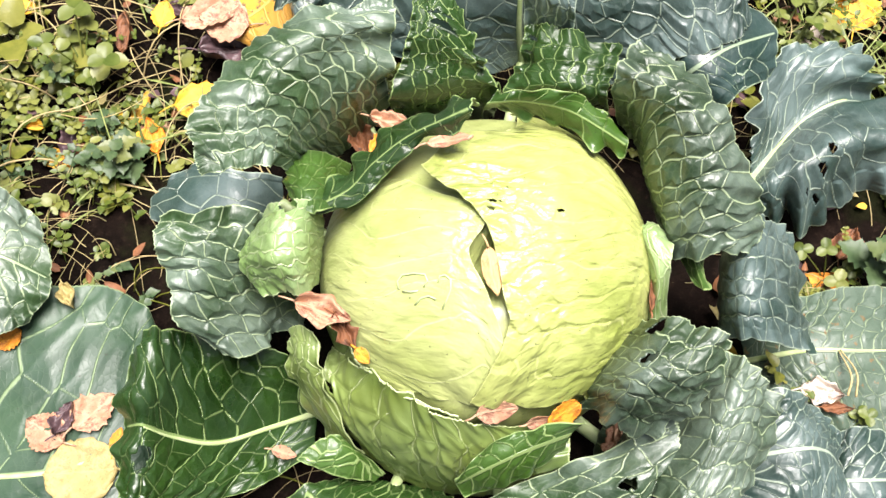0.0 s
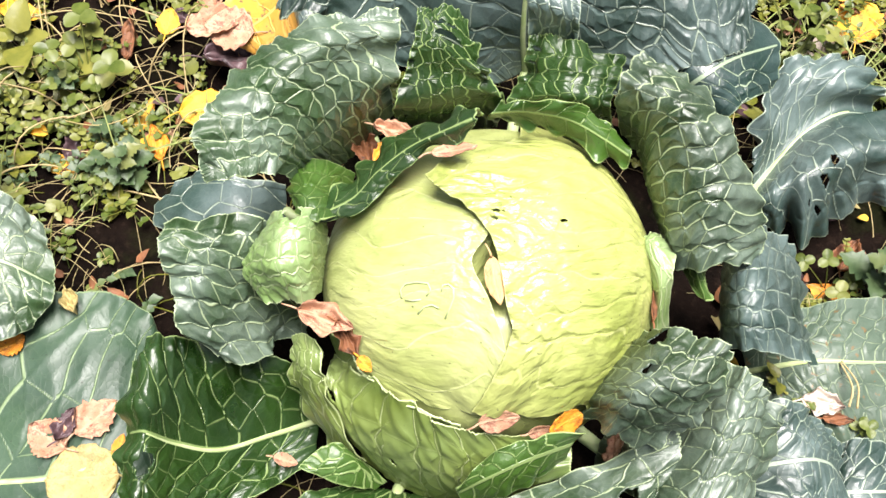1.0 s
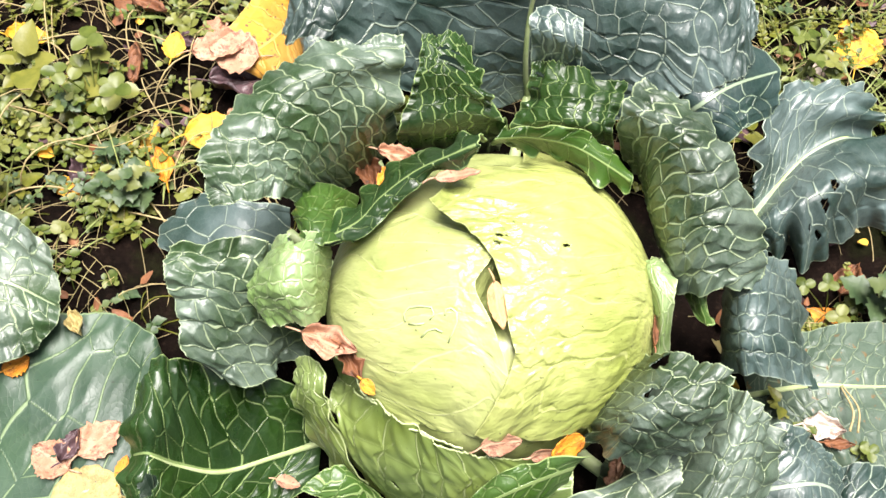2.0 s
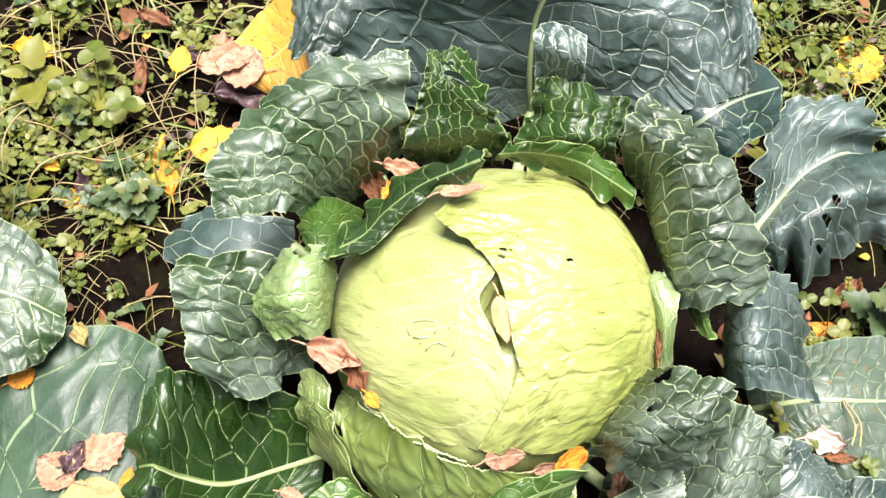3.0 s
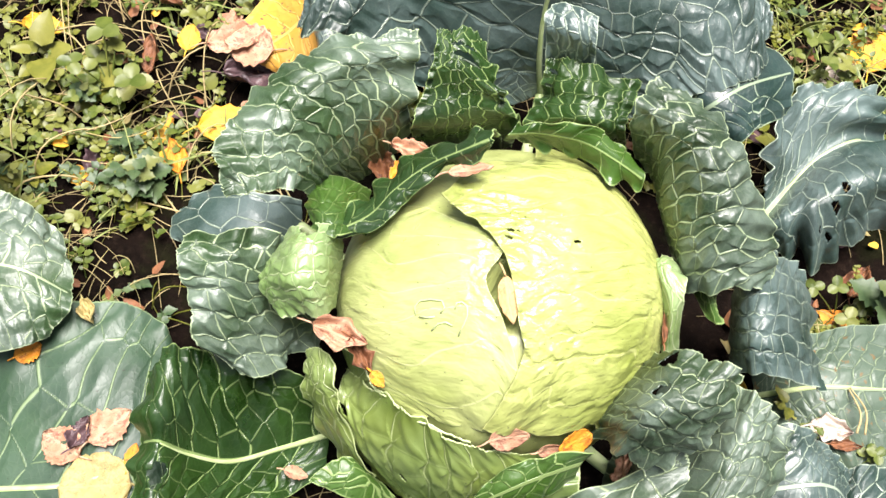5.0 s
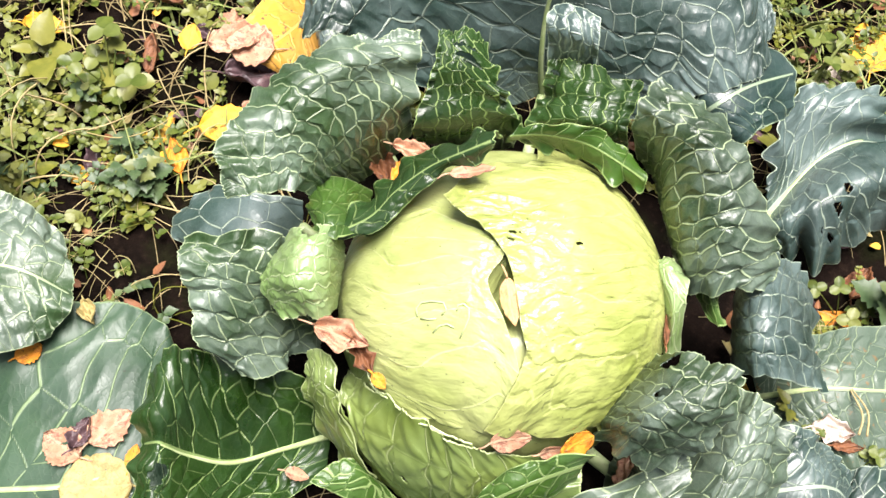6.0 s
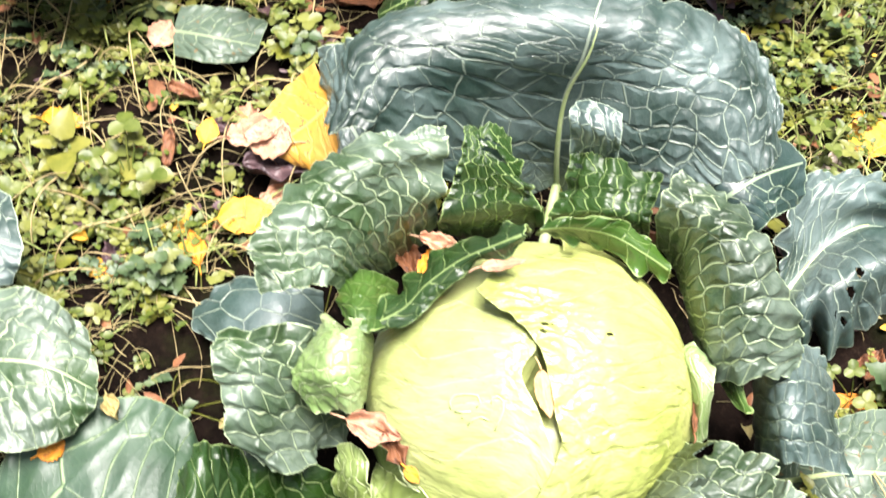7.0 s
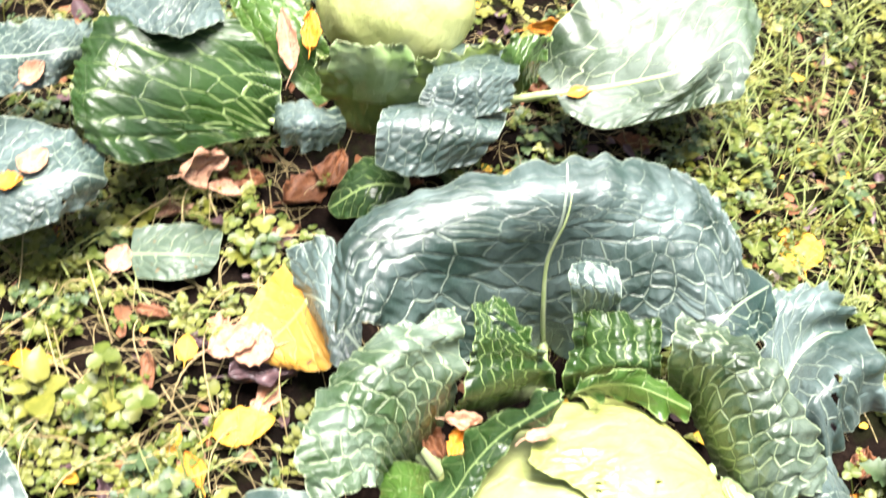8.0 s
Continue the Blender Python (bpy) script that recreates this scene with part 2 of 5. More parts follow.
def vein_guides(n, rise, fan, reach, rng):
    """The midrib and the strips between neighbouring side veins, as (vein, vein, side) with veins as runs of (u, v)."""
    s = np.linspace(0, 1, 37)
    if fan:
        gap = 1.9 / fan
        guides = [(s, -1.0 + 0 * s)]
        for k in range(fan):
            v0 = -0.95 + gap * (k + 0.5 + rng.uniform(-0.2, 0.2))
            guides.append((s, np.clip(v0 * (0.8 + 0.2 * s) + rng.uniform(-0.05, 0.05) * np.sin(s * 3.1), -0.98, 0.98)))
        guides.append((s, 1.0 + 0 * s))
        return None, [(a, b, 0) for a, b in zip(guides, guides[1:])]
    mid = (s * 0.97, 0.015 * np.sin(s * 5 + rng.uniform(0, 6)))
    strips = []
    for side in (-1, 1):
        guides = [(0.01 + 0.02 * s, side * 0.97 * s)]
        for k in range(n):
            u0 = max(0.0, 0.01 + reach * (k + rng.uniform(0.2, 0.6) + 0.25 * side) / n)
            us = u0 + rise * rng.uniform(0.85, 1.15) * (1.1 - 0.55 * u0) * s**1.25
            vs = side * 0.98 * s**0.92
            end = int((us < 0.985).sum())
            if end > 8:
                guides.append(tuple(np.interp(s, np.linspace(0, 1, end), x[:end]) for x in (us, vs)))
        guides.append((guides[-1][0][0] + (0.99 - guides[-1][0][0]) * s, side * 0.02 + 0 * s))
        strips += [(a, b, side) for a, b in zip(guides, guides[1:])]
    return mid, strips


def vein_net(flat, v, half, length, strips, cell, rng):
    """Distances from the side veins and from the small veins: the borders of cells that fill the strips between side veins."""
    nu = len(half)
    s = np.linspace(0, 1, 37)
    pts = flat.reshape(-1, 2)
    warp = np.column_stack([pts, np.zeros(len(pts))])
    pts = pts + (swirl3(warp, rng, cell * 3.2, cell * 0.16) + swirl3(warp, rng, cell * 1.1, cell * 0.05))[:, :2]
    main, net = np.full(len(pts), 1.0), np.full(len(pts), 1.0)
    for side in sorted({c for _, _, c in strips}):
        seeds, strip_of = [], []
        ways = []
        for k, (a, b, c) in enumerate(strips):
            if c != side:
                continue
            fa, fb = (np.stack([g[1] * np.interp(g[0], np.linspace(0, 1, nu), half), g[0] * length], -1) for g in (a, b))
            gap = np.linalg.norm(fa - fb, axis=1)
            span = np.linalg.norm(np.diff((fa + fb) / 2, axis=0), axis=1).sum()
            ways.append((fa + fb)[-1] - (fa + fb)[0])
            rows = max(1, int(round(np.percentile(gap, 70) / cell)))
            for j in range(rows):
                t = rng.uniform(0.1, 0.9) * cell / span
                while t < 1:
                    f = (j + 0.5 + rng.uniform(-0.16, 0.16)) / rows
                    seeds.append([np.interp(t, s, (fa + (fb - fa) * f)[:, i]) for i in (0, 1)])
                    strip_of.append(k)
                    t += cell / span * rng.uniform(0.85, 1.75) * (0.75 + 0.35 * t)
        e = np.sum(ways, axis=0) if side else np.array((0.0, 1.0))
        e = e / np.linalg.norm(e)
        turned = np.array(((e[0], e[1]), (-1.8 * e[1], 1.8 * e[0])))
        mine = np.nonzero((v.ravel() * side >= 0) if side else np.ones(len(pts), bool))[0]
        q, S, strip_of = pts[mine] @ turned.T, np.array(seeds) @ turned.T, np.array(strip_of)
        one, two = np.full(len(q), 9.0), np.full(len(q), 9.0)
        i1, i2 = np.zeros(len(q), int), np.zeros(len(q), int)
        for k, at in enumerate(S):
            near = np.nonzero((np.abs(q - at) < cell * 3).all(1))[0]
            d = ((q[near] - at) ** 2).sum(1)
            first = d < one[near]
            second = ~first & (d < two[near])
            m = near[first]
            two[m], i2[m] = one[m], i1[m]
            one[m], i1[m] = d[first], k
            m = near[second]
            two[m], i2[m] = d[second], k
        edge = (two - one) / (2 * np.linalg.norm(S[i1] - S[i2], axis=1) + 1e-6)
        edge = np.where(i1 == i2, 1.0, np.clip(edge, 0, 1))
        across = strip_of[i1] != strip_of[i2]
        main[mine] = np.where(across, edge / 1.5, 1.0)
        net[mine] = np.where(across, 1.0, edge)
    return main.reshape(flat.shape[:2]), net.reshape(flat.shape[:2])


def vein_distance(P, runs, near_by=0.02):
    """Distance of each point of the sheet from the nearest vein's flank (negative on a vein)."""
    nu, nv = P.shape[:2]
    pts = P.reshape(-1, 3)
    out = np.full(len(pts), 1.0)
    for us, vs, ws in runs:
        fu, fv = np.clip(us, 0, 0.9999) * (nu - 1), np.clip(vs / 2 + 0.5, 0, 0.9999) * (nv - 1)
        iu, iv = fu.astype(int), fv.astype(int)
        a, b = (fu - iu)[:, None], (fv - iv)[:, None]
        at = (P[iu, iv] * (1 - a) + P[iu + 1, iv] * a) * (1 - b) + (P[iu, iv + 1] * (1 - a) + P[iu + 1, iv + 1] * a) * b
        lo, hi = at.min(0) - near_by, at.max(0) + near_by
        near = np.nonzero(((pts > lo) & (pts < hi)).all(1))[0]
        sub = pts[near]
        best = out[near]
        for k in range(len(at) - 1):
            way = at[k + 1] - at[k]
            f = np.clip((sub - at[k]) @ way / (way @ way + 1e-12), 0, 1)
            d = np.linalg.norm(sub - at[k] - f[:, None] * way, axis=1) - (ws[k] + f * (ws[k + 1] - ws[k]))
            best = np.minimum(best, d)
        out[near] = best
    return out.reshape(nu, nv)


HEAD = np.array((0.083, 0.300, 0.135))
HEAD_R = 0.129


def leaf(name, plant, material, cage, ruffle=0.004, rise=0.4, fan=0, bold=1.0, reach=0.86, n=6, tip=0.8, base=0.95, seed=0, blister=0.0012, jag=0.03,
         holes=(), rib=0.0, wrap=0.0, lip=0.022, flare=0.0, petiole=True, cell=0.0165, thick=0.0011, label=""):
    """One cabbage leaf: a smooth sheet over a cage of ribs (base to tip), with veins, blisters between them, a ruffled and
    gnawed margin, holes and a real thickness."""
    rng = np.random.default_rng(seed)
    cage = np.array(cage, float)
    S, K = cage.shape[:2]
    rough_u = np.linalg.norm(np.diff(cage[:, K // 2], axis=0), axis=1).sum()
    rough_v = np.linalg.norm(np.diff(cage, axis=1), axis=2).sum(1).max()
    step = 0.00100 if plant is main_plant else 0.0013
    nu, nv = int(np.clip(rough_u / step, 40, 240)), int(np.clip(rough_v / step, 40, 300))
    u = np.linspace(0, 1, nu)[:, None] * np.ones((1, nv))
    v = np.linspace(-1, 1, nv)[None, :] * np.ones((nu, 1))
    shrink = 1 - (1 - tip) * np.clip((u - 0.5) / 0.5, 0, 1) ** 2.2 - (1 - base) * np.clip((0.35 - u) / 0.35, 0, 1) ** 1.5
    side_l, side_r, end = (np.linalg.norm(np.diff(c, axis=0), axis=1).sum() for c in (cage[:, 0], cage[:, -1], cage[-1]))
    side = (side_l + side_r) / 2

    def notches(x, run):
        return np.clip(0.7 * waves(x, rng, run / 0.07, run / 0.025, 6) + 0.8 * np.abs(waves(x, rng, run / 0.016, run / 0.007, 9)) ** 1.5 - 0.3, -1, 1)

    scallop, scallop2 = notches(u, side), notches(v / 2, end)
    vv = v * shrink * (1 - jag * (0.5 + 0.5 * scallop) * np.abs(v) ** 6)
    uu = u * (1 - jag * (0.5 + 0.5 * scallop2) * u**6)
    P = np.einsum("uvs,uvk,skx->uvx", spline_weights(uu, S), spline_weights((vv + 1) / 2, K), cage)
    if wrap:
        q = P - HEAD
        r = np.linalg.norm(q, axis=2, keepdims=True)
        P = HEAD + q / r * (HEAD_R * (wrap + lip * u**5 + flare * u**5 * ((1 - v) / 2) ** 6)[..., None])
    length = np.linalg.norm(np.diff(P[:, nv // 2], axis=0), axis=1).sum()
    half = np.linalg.norm(np.diff(P, axis=1), axis=2).sum(1) / 2
    half = np.convolve(np.pad(half, 6, mode="edge"), np.ones(13) / 13, "valid")
    flat = np.stack([v * half[:, None], u * length], -1)
    mid, strips = vein_guides(n, rise, fan, reach, rng)
    main, net = vein_net(flat, v, half, length, strips, cell, rng)
    taper = 1 - 0.6 * (u if fan else np.abs(v))
    d = main - (0.0006 if fan else 0.0005) * bold * taper
    net = net - 0.00016 * bold
    if mid is not None:
        d = np.minimum(d, vein_distance(P, [(*mid, np.linspace(0.0020, 0.0006, 37) * bold)]))
    du, dv = np.gradient(P, axis=0), np.gradient(P, axis=1)
    N = np.cross(du, dv)
    N /= np.linalg.norm(N, axis=2, keepdims=True) + 1e-12
    flip = (N[..., 2].sum() < 0) if not wrap else ((N * (P - HEAD)).sum() < 0)
    if flip:
        N = -N
    lift = 0.7 * blister * (1 - np.exp(-(np.maximum(d, 0) / 0.007) ** 2)) + blister * (1 - np.exp(-(np.maximum(np.minimum(net, d), 0) / (cell * 0.26)) ** 2))
    lift = lift * (0.5 + 0.5 * (u if fan else np.abs(v))) * (0.8 + 0.35 * waves(flat[..., 0] * 40 + flat[..., 1] * 25, rng, 0.5, 2, 4))
    if wrap:
        lift = lift * (1 - 0.85 * np.abs(v) ** 5) * np.clip(u / 0.12, 0.1, 1)
    edge_in = np.minimum((1 - np.abs(v)) * half[:, None], (1 - u) * length)
    out = np.abs(v) ** 3 * np.where(v < 0, waves(u, rng, side_l / 0.09, side_l / 0.03), waves(u, rng, side_r / 0.09, side_r / 0.03))
    out += u**4 * waves(v / 2, rng, end / 0.09, end / 0.03) * (1 - np.abs(v) ** 3)
    crinkle = 0.4 * np.exp(-edge_in / 0.022) * np.where(np.abs(v) > 0.8, waves(u, rng, side / 0.03, side / 0.013, 8), waves(v / 2, rng, end / 0.03, end / 0.013, 8))
    sag = waves(flat[..., 1] * 8, rng, 0.4, 1.2, 3) * waves(flat[..., 0] * 8, rng, 0.4, 1.2, 3)
    P = P + N * (lift + ruffle * out + ruffle * 0.35 * sag + ruffle * crinkle)[..., None]
    # gnawed holes
    cx, cy = flat[..., 0], flat[..., 1]
    cut = np.zeros((nu, nv), bool)
    for hu, hv, hr in holes:
        ox, oy = hv * np.interp(hu, np.linspace(0, 1, nu), half), hu * length
        ang = np.arctan2(cy - oy, cx - ox)
        rad = hr * (1 + 0.25 * np.sin(ang * 2 + seed) + 0.15 * np.sin(ang * 5 + 2 * seed))
        cut |= np.hypot(cx - ox, cy - oy) < rad
    ids = np.arange(nu * nv).reshape(nu, nv)
    quads = np.stack([ids[:-1, :-1], ids[:-1, 1:], ids[1:, 1:], ids[1:, :-1]], -1)
    keep = ~(cut[:-1, :-1] & cut[1:, 1:])
    quads = quads[keep].reshape(-1, 4)
    if flip:
        quads = quads[:, ::-1]
    # rim, and an under side with fewer faces
    total = nu * nv
    e = np.concatenate([quads[:, [k, (k + 1) % 4]] for k in range(4)])
    key = np.minimum(e[:, 0], e[:, 1]).astype(np.int64) * total + np.maximum(e[:, 0], e[:, 1])
    _, inverse, count = np.unique(key, return_inverse=True, return_counts=True)
    rim = e[count[inverse] == 1]
    ru, rv = np.unique(np.append(np.arange(0, nu, 3), nu - 1)), np.unique(np.append(np.arange(0, nv, 3), nv - 1))
    low = ids[np.ix_(ru, rv)] + total
    under = np.stack([low[:-1, :-1], low[1:, :-1], low[1:, 1:], low[:-1, 1:]], -1)
    torn = cut[np.ix_(ru, rv)]
    under = under[~(torn[:-1, :-1] | torn[1:, 1:] | torn[:-1, 1:] | torn[1:, :-1])].reshape(-1, 4)
    if flip:
        under = under[:, ::-1]
    V = np.concatenate([P.reshape(-1, 3), (P - N * thick).reshape(-1, 3)])
    faces = np.concatenate([quads, under, np.stack([rim[:, 1], rim[:, 0], rim[:, 0] + total, rim[:, 1] + total], -1)])
    used = np.unique(faces)
    remap = np.zeros(2 * total, int)
    remap[used] = np.arange(len(used))
    layers = {"vein": np.tile(d.ravel(), 2)[used], "edge": np.tile(edge_in.ravel(), 2)[used], "net": np.tile(net.ravel(), 2)[used]}
    uv = np.tile(flat.reshape(-1, 2) + (seed * 0.37, seed * 0.19), (2, 1))[used]
    ob = part(name, raw_mesh(name, V[used], remap[faces].tolist(), material, layers, uv), plant, label)
    foot, root = cage[0, K // 2], np.array(plant.location)
    if petiole and not wrap and name != "wrapper_leaf" and np.hypot(*(foot - root)[:2]) > 0.05:
        s = np.linspace(0, 1, 10)[:, None]
        root[2] = 0.045
        path = root + (foot - root) * s - np.array((0, 0, 0.03)) * np.sin(s * np.pi)
        path = np.concatenate([path, P[2:9:3, nv // 2] - N[2:9:3, nv // 2] * 0.004])
        tube("petiole", path, np.linspace(0.010, 0.003, len(path)), "rib", ob, 8, "fleshy pale leaf stalk")
    if rib:
        col = P[:, nv // 2] - N[:, nv // 2] * rib * 0.35
        m = int(nu * 0.8)
        tube("midrib", col[: m : 3], np.linspace(rib, 0.0012, len(col[: m : 3])), "rib", ob, 8, "thick pale green midrib")
    return ob


def tube_mesh(name, path, radii, material, sides=6):
    path = np.asarray(path, float)
    tang = np.gradient(path, axis=0)
    tang /= np.linalg.norm(tang, axis=1, keepdims=True) + 1e-12
    ref = np.array((0.31, 0.17, 0.93))
    a = np.cross(tang, ref)
    a /= np.linalg.norm(a, axis=1, keepdims=True) + 1e-12
    b = np.cross(tang, a)
    ang = np.linspace(0, 2 * np.pi, sides, endpoint=False)
    ring = path[:, None] + (a[:, None] * np.cos(ang)[None, :, None] + b[:, None] * np.sin(ang)[None, :, None]) * np.asarray(radii)[:, None, None]
    n = len(path)
    faces = [(i * sides + j, i * sides + (j + 1) % sides, (i + 1) * sides + (j + 1) % sides, (i + 1) * sides + j) for i in range(n - 1) for j in range(sides)]
    faces += [tuple(range(sides))[::-1], tuple(range((n - 1) * sides, n * sides))]
    return raw_mesh(name, ring.reshape(-1, 3), faces, material)


def tube(name, path, radii, material, parent, sides=6, label=""):
    return part(name, tube_mesh(name, path, radii, material, sides), parent, label)


def ground_height(x, y):
    """Uneven garden soil: low swells and clods."""
    p = Vector((x, y, 0.0))
    near = math.exp(-((x * x + (y - 0.5) ** 2) / 6.0))
    h = 0.012 * noise.noise(p * 3.1) + 0.010 * noise.noise(p * 11.0) + 0.007 * noise.noise(p * 27.0) * near
    return h + 0.004 * noise.noise(p * 70.0) * near


def ground():
    t = np.linspace(-1, 1, 161)
    axis = np.sinh(t * 5.6) / np.sinh(5.6) * 60
    axis = np.unique(np.concatenate([axis[np.abs(axis) > 0.9], np.linspace(-0.9, 0.9, 170)]))
    verts = [(x, y + 0.5, ground_height(x, y + 0.5)) for y in axis for x in axis]
    k = len(axis)
    faces = [(j * k + i, j * k + i + 1, (j + 1) * k + i + 1, (j + 1) * k + i) for j in range(k - 1) for i in range(k - 1)]
    ob = new("ground", raw_mesh("ground", verts, faces, "soil"))
    return tagged(ob, "dark damp garden soil with crumbs and thin moss", "soil", kind="structure")


ground()

# ---- the cabbages ----
main_plant = thing("cabbage_plant", (0.083, 0.300, 0.0), "large cabbage with pale firm head and spreading blue-green gnawed leaves", "cabbage", "cabbages in the bed")
back_plant = thing("cabbage_plant", (0.06, 1.03, 0.0), "cabbage growing behind with pale head and wide dark leaves", "cabbage", "cabbages in the bed")
left_plant = thing("cabbage_plant", (-0.62, 0.45, 0.0), "wide grey-green outer leaves of a neighbouring cabbage over soil", "cabbage", "cabbages in the bed")
far_plant = thing("cabbage_plant", (-0.66, 0.95, 0.0), "drooping grey-green outer leaves of a cabbage beside weeds", "cabbage", "cabbages in the bed")


def head_core(plant, centre, radius, seed, squash=0.97, hollow=None):
    """The firm ball of the head: closed rounded mesh with the swell of the leaves beneath."""
    nu, nv = 110, 200
    th = np.linspace(0, np.pi, nu)[:, None] * np.ones((1, nv))
    ph = np.linspace(0, 2 * np.pi, nv, endpoint=False)[None, :] * np.ones((nu, 1))
    r = radius * (1 + 0.012 * np.sin(3 * ph + 5 * th + seed) + 0.008 * np.sin(7 * ph - 9 * th))
    way = np.stack([np.sin(th) * np.cos(ph), np.sin(th) * np.sin(ph), np.cos(th)], -1)
    if hollow is not None:
        r = r - 0.034 * np.exp((way @ np.array(hollow) - 1) / 0.012)
    V = way * r[..., None] * (1, 1, squash) + np.asarray(centre)
    ids = np.arange(nu * nv).reshape(nu, nv)
    faces = [(ids[i, j], ids[i + 1, j], ids[i + 1, (j + 1) % nv], ids[i, (j + 1) % nv]) for i in range(nu - 1) for j in range(nv)]
    flat = np.stack([ph * radius * 0.8, th * radius], -1).reshape(-1, 2)
    vein = 0.006 + np.abs(np.sin(ph * 9 + 0.6 * np.sin(th * 6)) * 0.012 * np.sin(th)) + 0.0002
    part("head", raw_mesh("head", V.reshape(-1, 3), faces, "head_in", {"vein": vein.ravel(), "edge": np.full(nu * nv, 0.05), "net": np.full(nu * nv, 0.01)}, flat), plant, "firm pale yellow-green ball")
    stalk = np.array([(centre[0], centre[1], z) for z in np.linspace(-0.03, centre[2] - radius * 0.8, 6)])
    tube("stalk", stalk, np.linspace(0.024, 0.032, 6), "rib", plant, 14, "thick pale stalk")


head_core(main_plant, HEAD, HEAD_R * 0.985, 1.0, 0.99, (-0.06, -0.33, 0.94))
head_core(back_plant, (0.06, 1.05, 0.145), 0.102, 2.0)

# leaves, each a cage of ribs from its base to its tip
leaf('outer_leaf', main_plant, 'green', (
    ((-.071, .359, .190), (-.051, .383, .160), (-.031, .398, .160), (-.011, .413, .170), (.007, .428, .190)),
    ((-.081, .336, .240), (-.065, .366, .232), (-.045, .384, .232), (-.022, .401, .240), (.004, .422, .238)),
    ((-.093, .327, .255), (-.082, .364, .262), (-.062, .389, .272), (-.031, .416, .272), (.005, .437, .255)),
    ((-.109, .320, .258), (-.106, .358, .272), (-.083, .395, .284), (-.045, .421, .290), (.008, .448, .272)),
    ((-.123, .320, .250), (-.137, .349, .272), (-.106, .413, .268), (-.056, .446, .280), (.013, .473, .268))), seed=1, fan=9, ruffle=.006, tip=.97, blister=.0020, cell=.021, bold=1.0, jag=.06, petiole=False)
leaf('outer_leaf', main_plant, 'green', (
    ((-.069, .340, .140), (-.060, .324, .120), (-.056, .303, .110), (-.059, .281, .100), (-.067, .259, .100)),
    ((-.085, .323, .195), (-.084, .301, .180), (-.082, .286, .160), (-.075, .270, .140), (-.072, .252, .125)),
    ((-.101, .316, .222), (-.106, .289, .208), (-.104, .273, .190), (-.094, .253, .160), (-.086, .235, .140)),
    ((-.128, .309, .228), (-.131, .285, .222), (-.127, .263, .210), (-.118, .244, .180), (-.102, .221, .152)),
    ((-.162, .303, .225), (-.162, .282, .224), (-.154, .263, .208), (-.149, .239, .192), (-.121, .223, .156))), seed=2, fan=7, ruffle=.006, tip=.97, blister=.0020, cell=.021, bold=1.0, jag=.06, petiole=False)
leaf('outer_leaf', main_plant, 'blue', (
    ((-.089, .369, .050), (-.091, .403, .050), (-.092, .427, .060)),
    ((-.126, .353, .070), (-.127, .381, .080), (-.130, .421, .080)),
    ((-.172, .361, .060), (-.175, .398, .065), (-.173, .436, .060)),
    ((-.211, .389, .035), (-.216, .403, .035), (-.205, .422, .040))), ruffle=.004, rise=.3, n=3, tip=.93, seed=3, blister=.0006, cell=.04, bold=.5, fan=3)
leaf('inner_leaf', main_plant, 'pale', (
    ((-.043, .328, .200), (-.043, .313, .190), (-.045, .298, .170), (-.047, .278, .160)),
    ((-.054, .316, .235), (-.053, .294, .235), (-.052, .274, .225), (-.051, .257, .200)),
    ((-.069, .314, .236), (-.073, .290, .242), (-.073, .266, .236), (-.062, .253, .205)),
    ((-.083, .315, .215), (-.091, .292, .220), (-.092, .272, .215), (-.074, .254, .200)),
    ((-.090, .313, .195), (-.102, .293, .200), (-.102, .274, .200), (-.086, .256, .192))), seed=4, fan=6, ruffle=.004, tip=.97, blister=0.0012, cell=.014, bold=.8, jag=.09, holes=((.45,-.88,.011),), petiole=False)
leaf('inner_leaf', main_plant, 'mid', (
    ((-.027, .380, .170), (-.026, .354, .180), (-.030, .321, .200)),
    ((-.040, .375, .195), (-.042, .340, .215), (-.040, .305, .238)),
    ((-.057, .373, .200), (-.059, .332, .228), (-.053, .303, .236)),
    ((-.073, .366, .198), (-.075, .343, .210), (-.068, .326, .215))), seed=5, fan=4, ruffle=.004, tip=.95, blister=0.0013, cell=.013, bold=.8, jag=.10, petiole=False)
leaf('inner_leaf', main_plant, 'dark', (
    ((-.046, .305, .225), (-.053, .309, .230), (-.048, .325, .220)),
    ((-.018, .311, .235), (-.024, .322, .238), (-.030, .348, .215)),
    ((-.000, .325, .250), (-.007, .337, .252), (-.012, .363, .225)),
    ((.021, .343, .262), (.016, .350, .268), (.011, .375, .245)),
    ((.042, .349, .275), (.043, .353, .288), (.043, .376, .265)),
    ((.065, .357, .290), (.065, .357, .300), (.069, .369, .292))), seed=6, n=7, rise=.10, reach=.9, ruffle=.006, tip=.9, base=.8, blister=.0012, cell=.015, bold=.35, petiole=False, jag=.09)
leaf('inner_leaf', main_plant, 'mid', (
    ((.067, .364, .285), (.070, .361, .297), (.076, .372, .296)),
    ((.098, .374, .262), (.096, .373, .282), (.097, .379, .290)),
    ((.130, .379, .238), (.133, .384, .256), (.139, .396, .262)),
    ((.159, .369, .232), (.161, .375, .246), (.162, .390, .247)),
    ((.183, .364, .226), (.185, .365, .235), (.187, .371, .235))), seed=7, n=6, rise=.12, reach=.9, ruffle=.006, tip=.9, base=.8, blister=.0014, cell=.016, bold=.35, petiole=False, jag=.10)
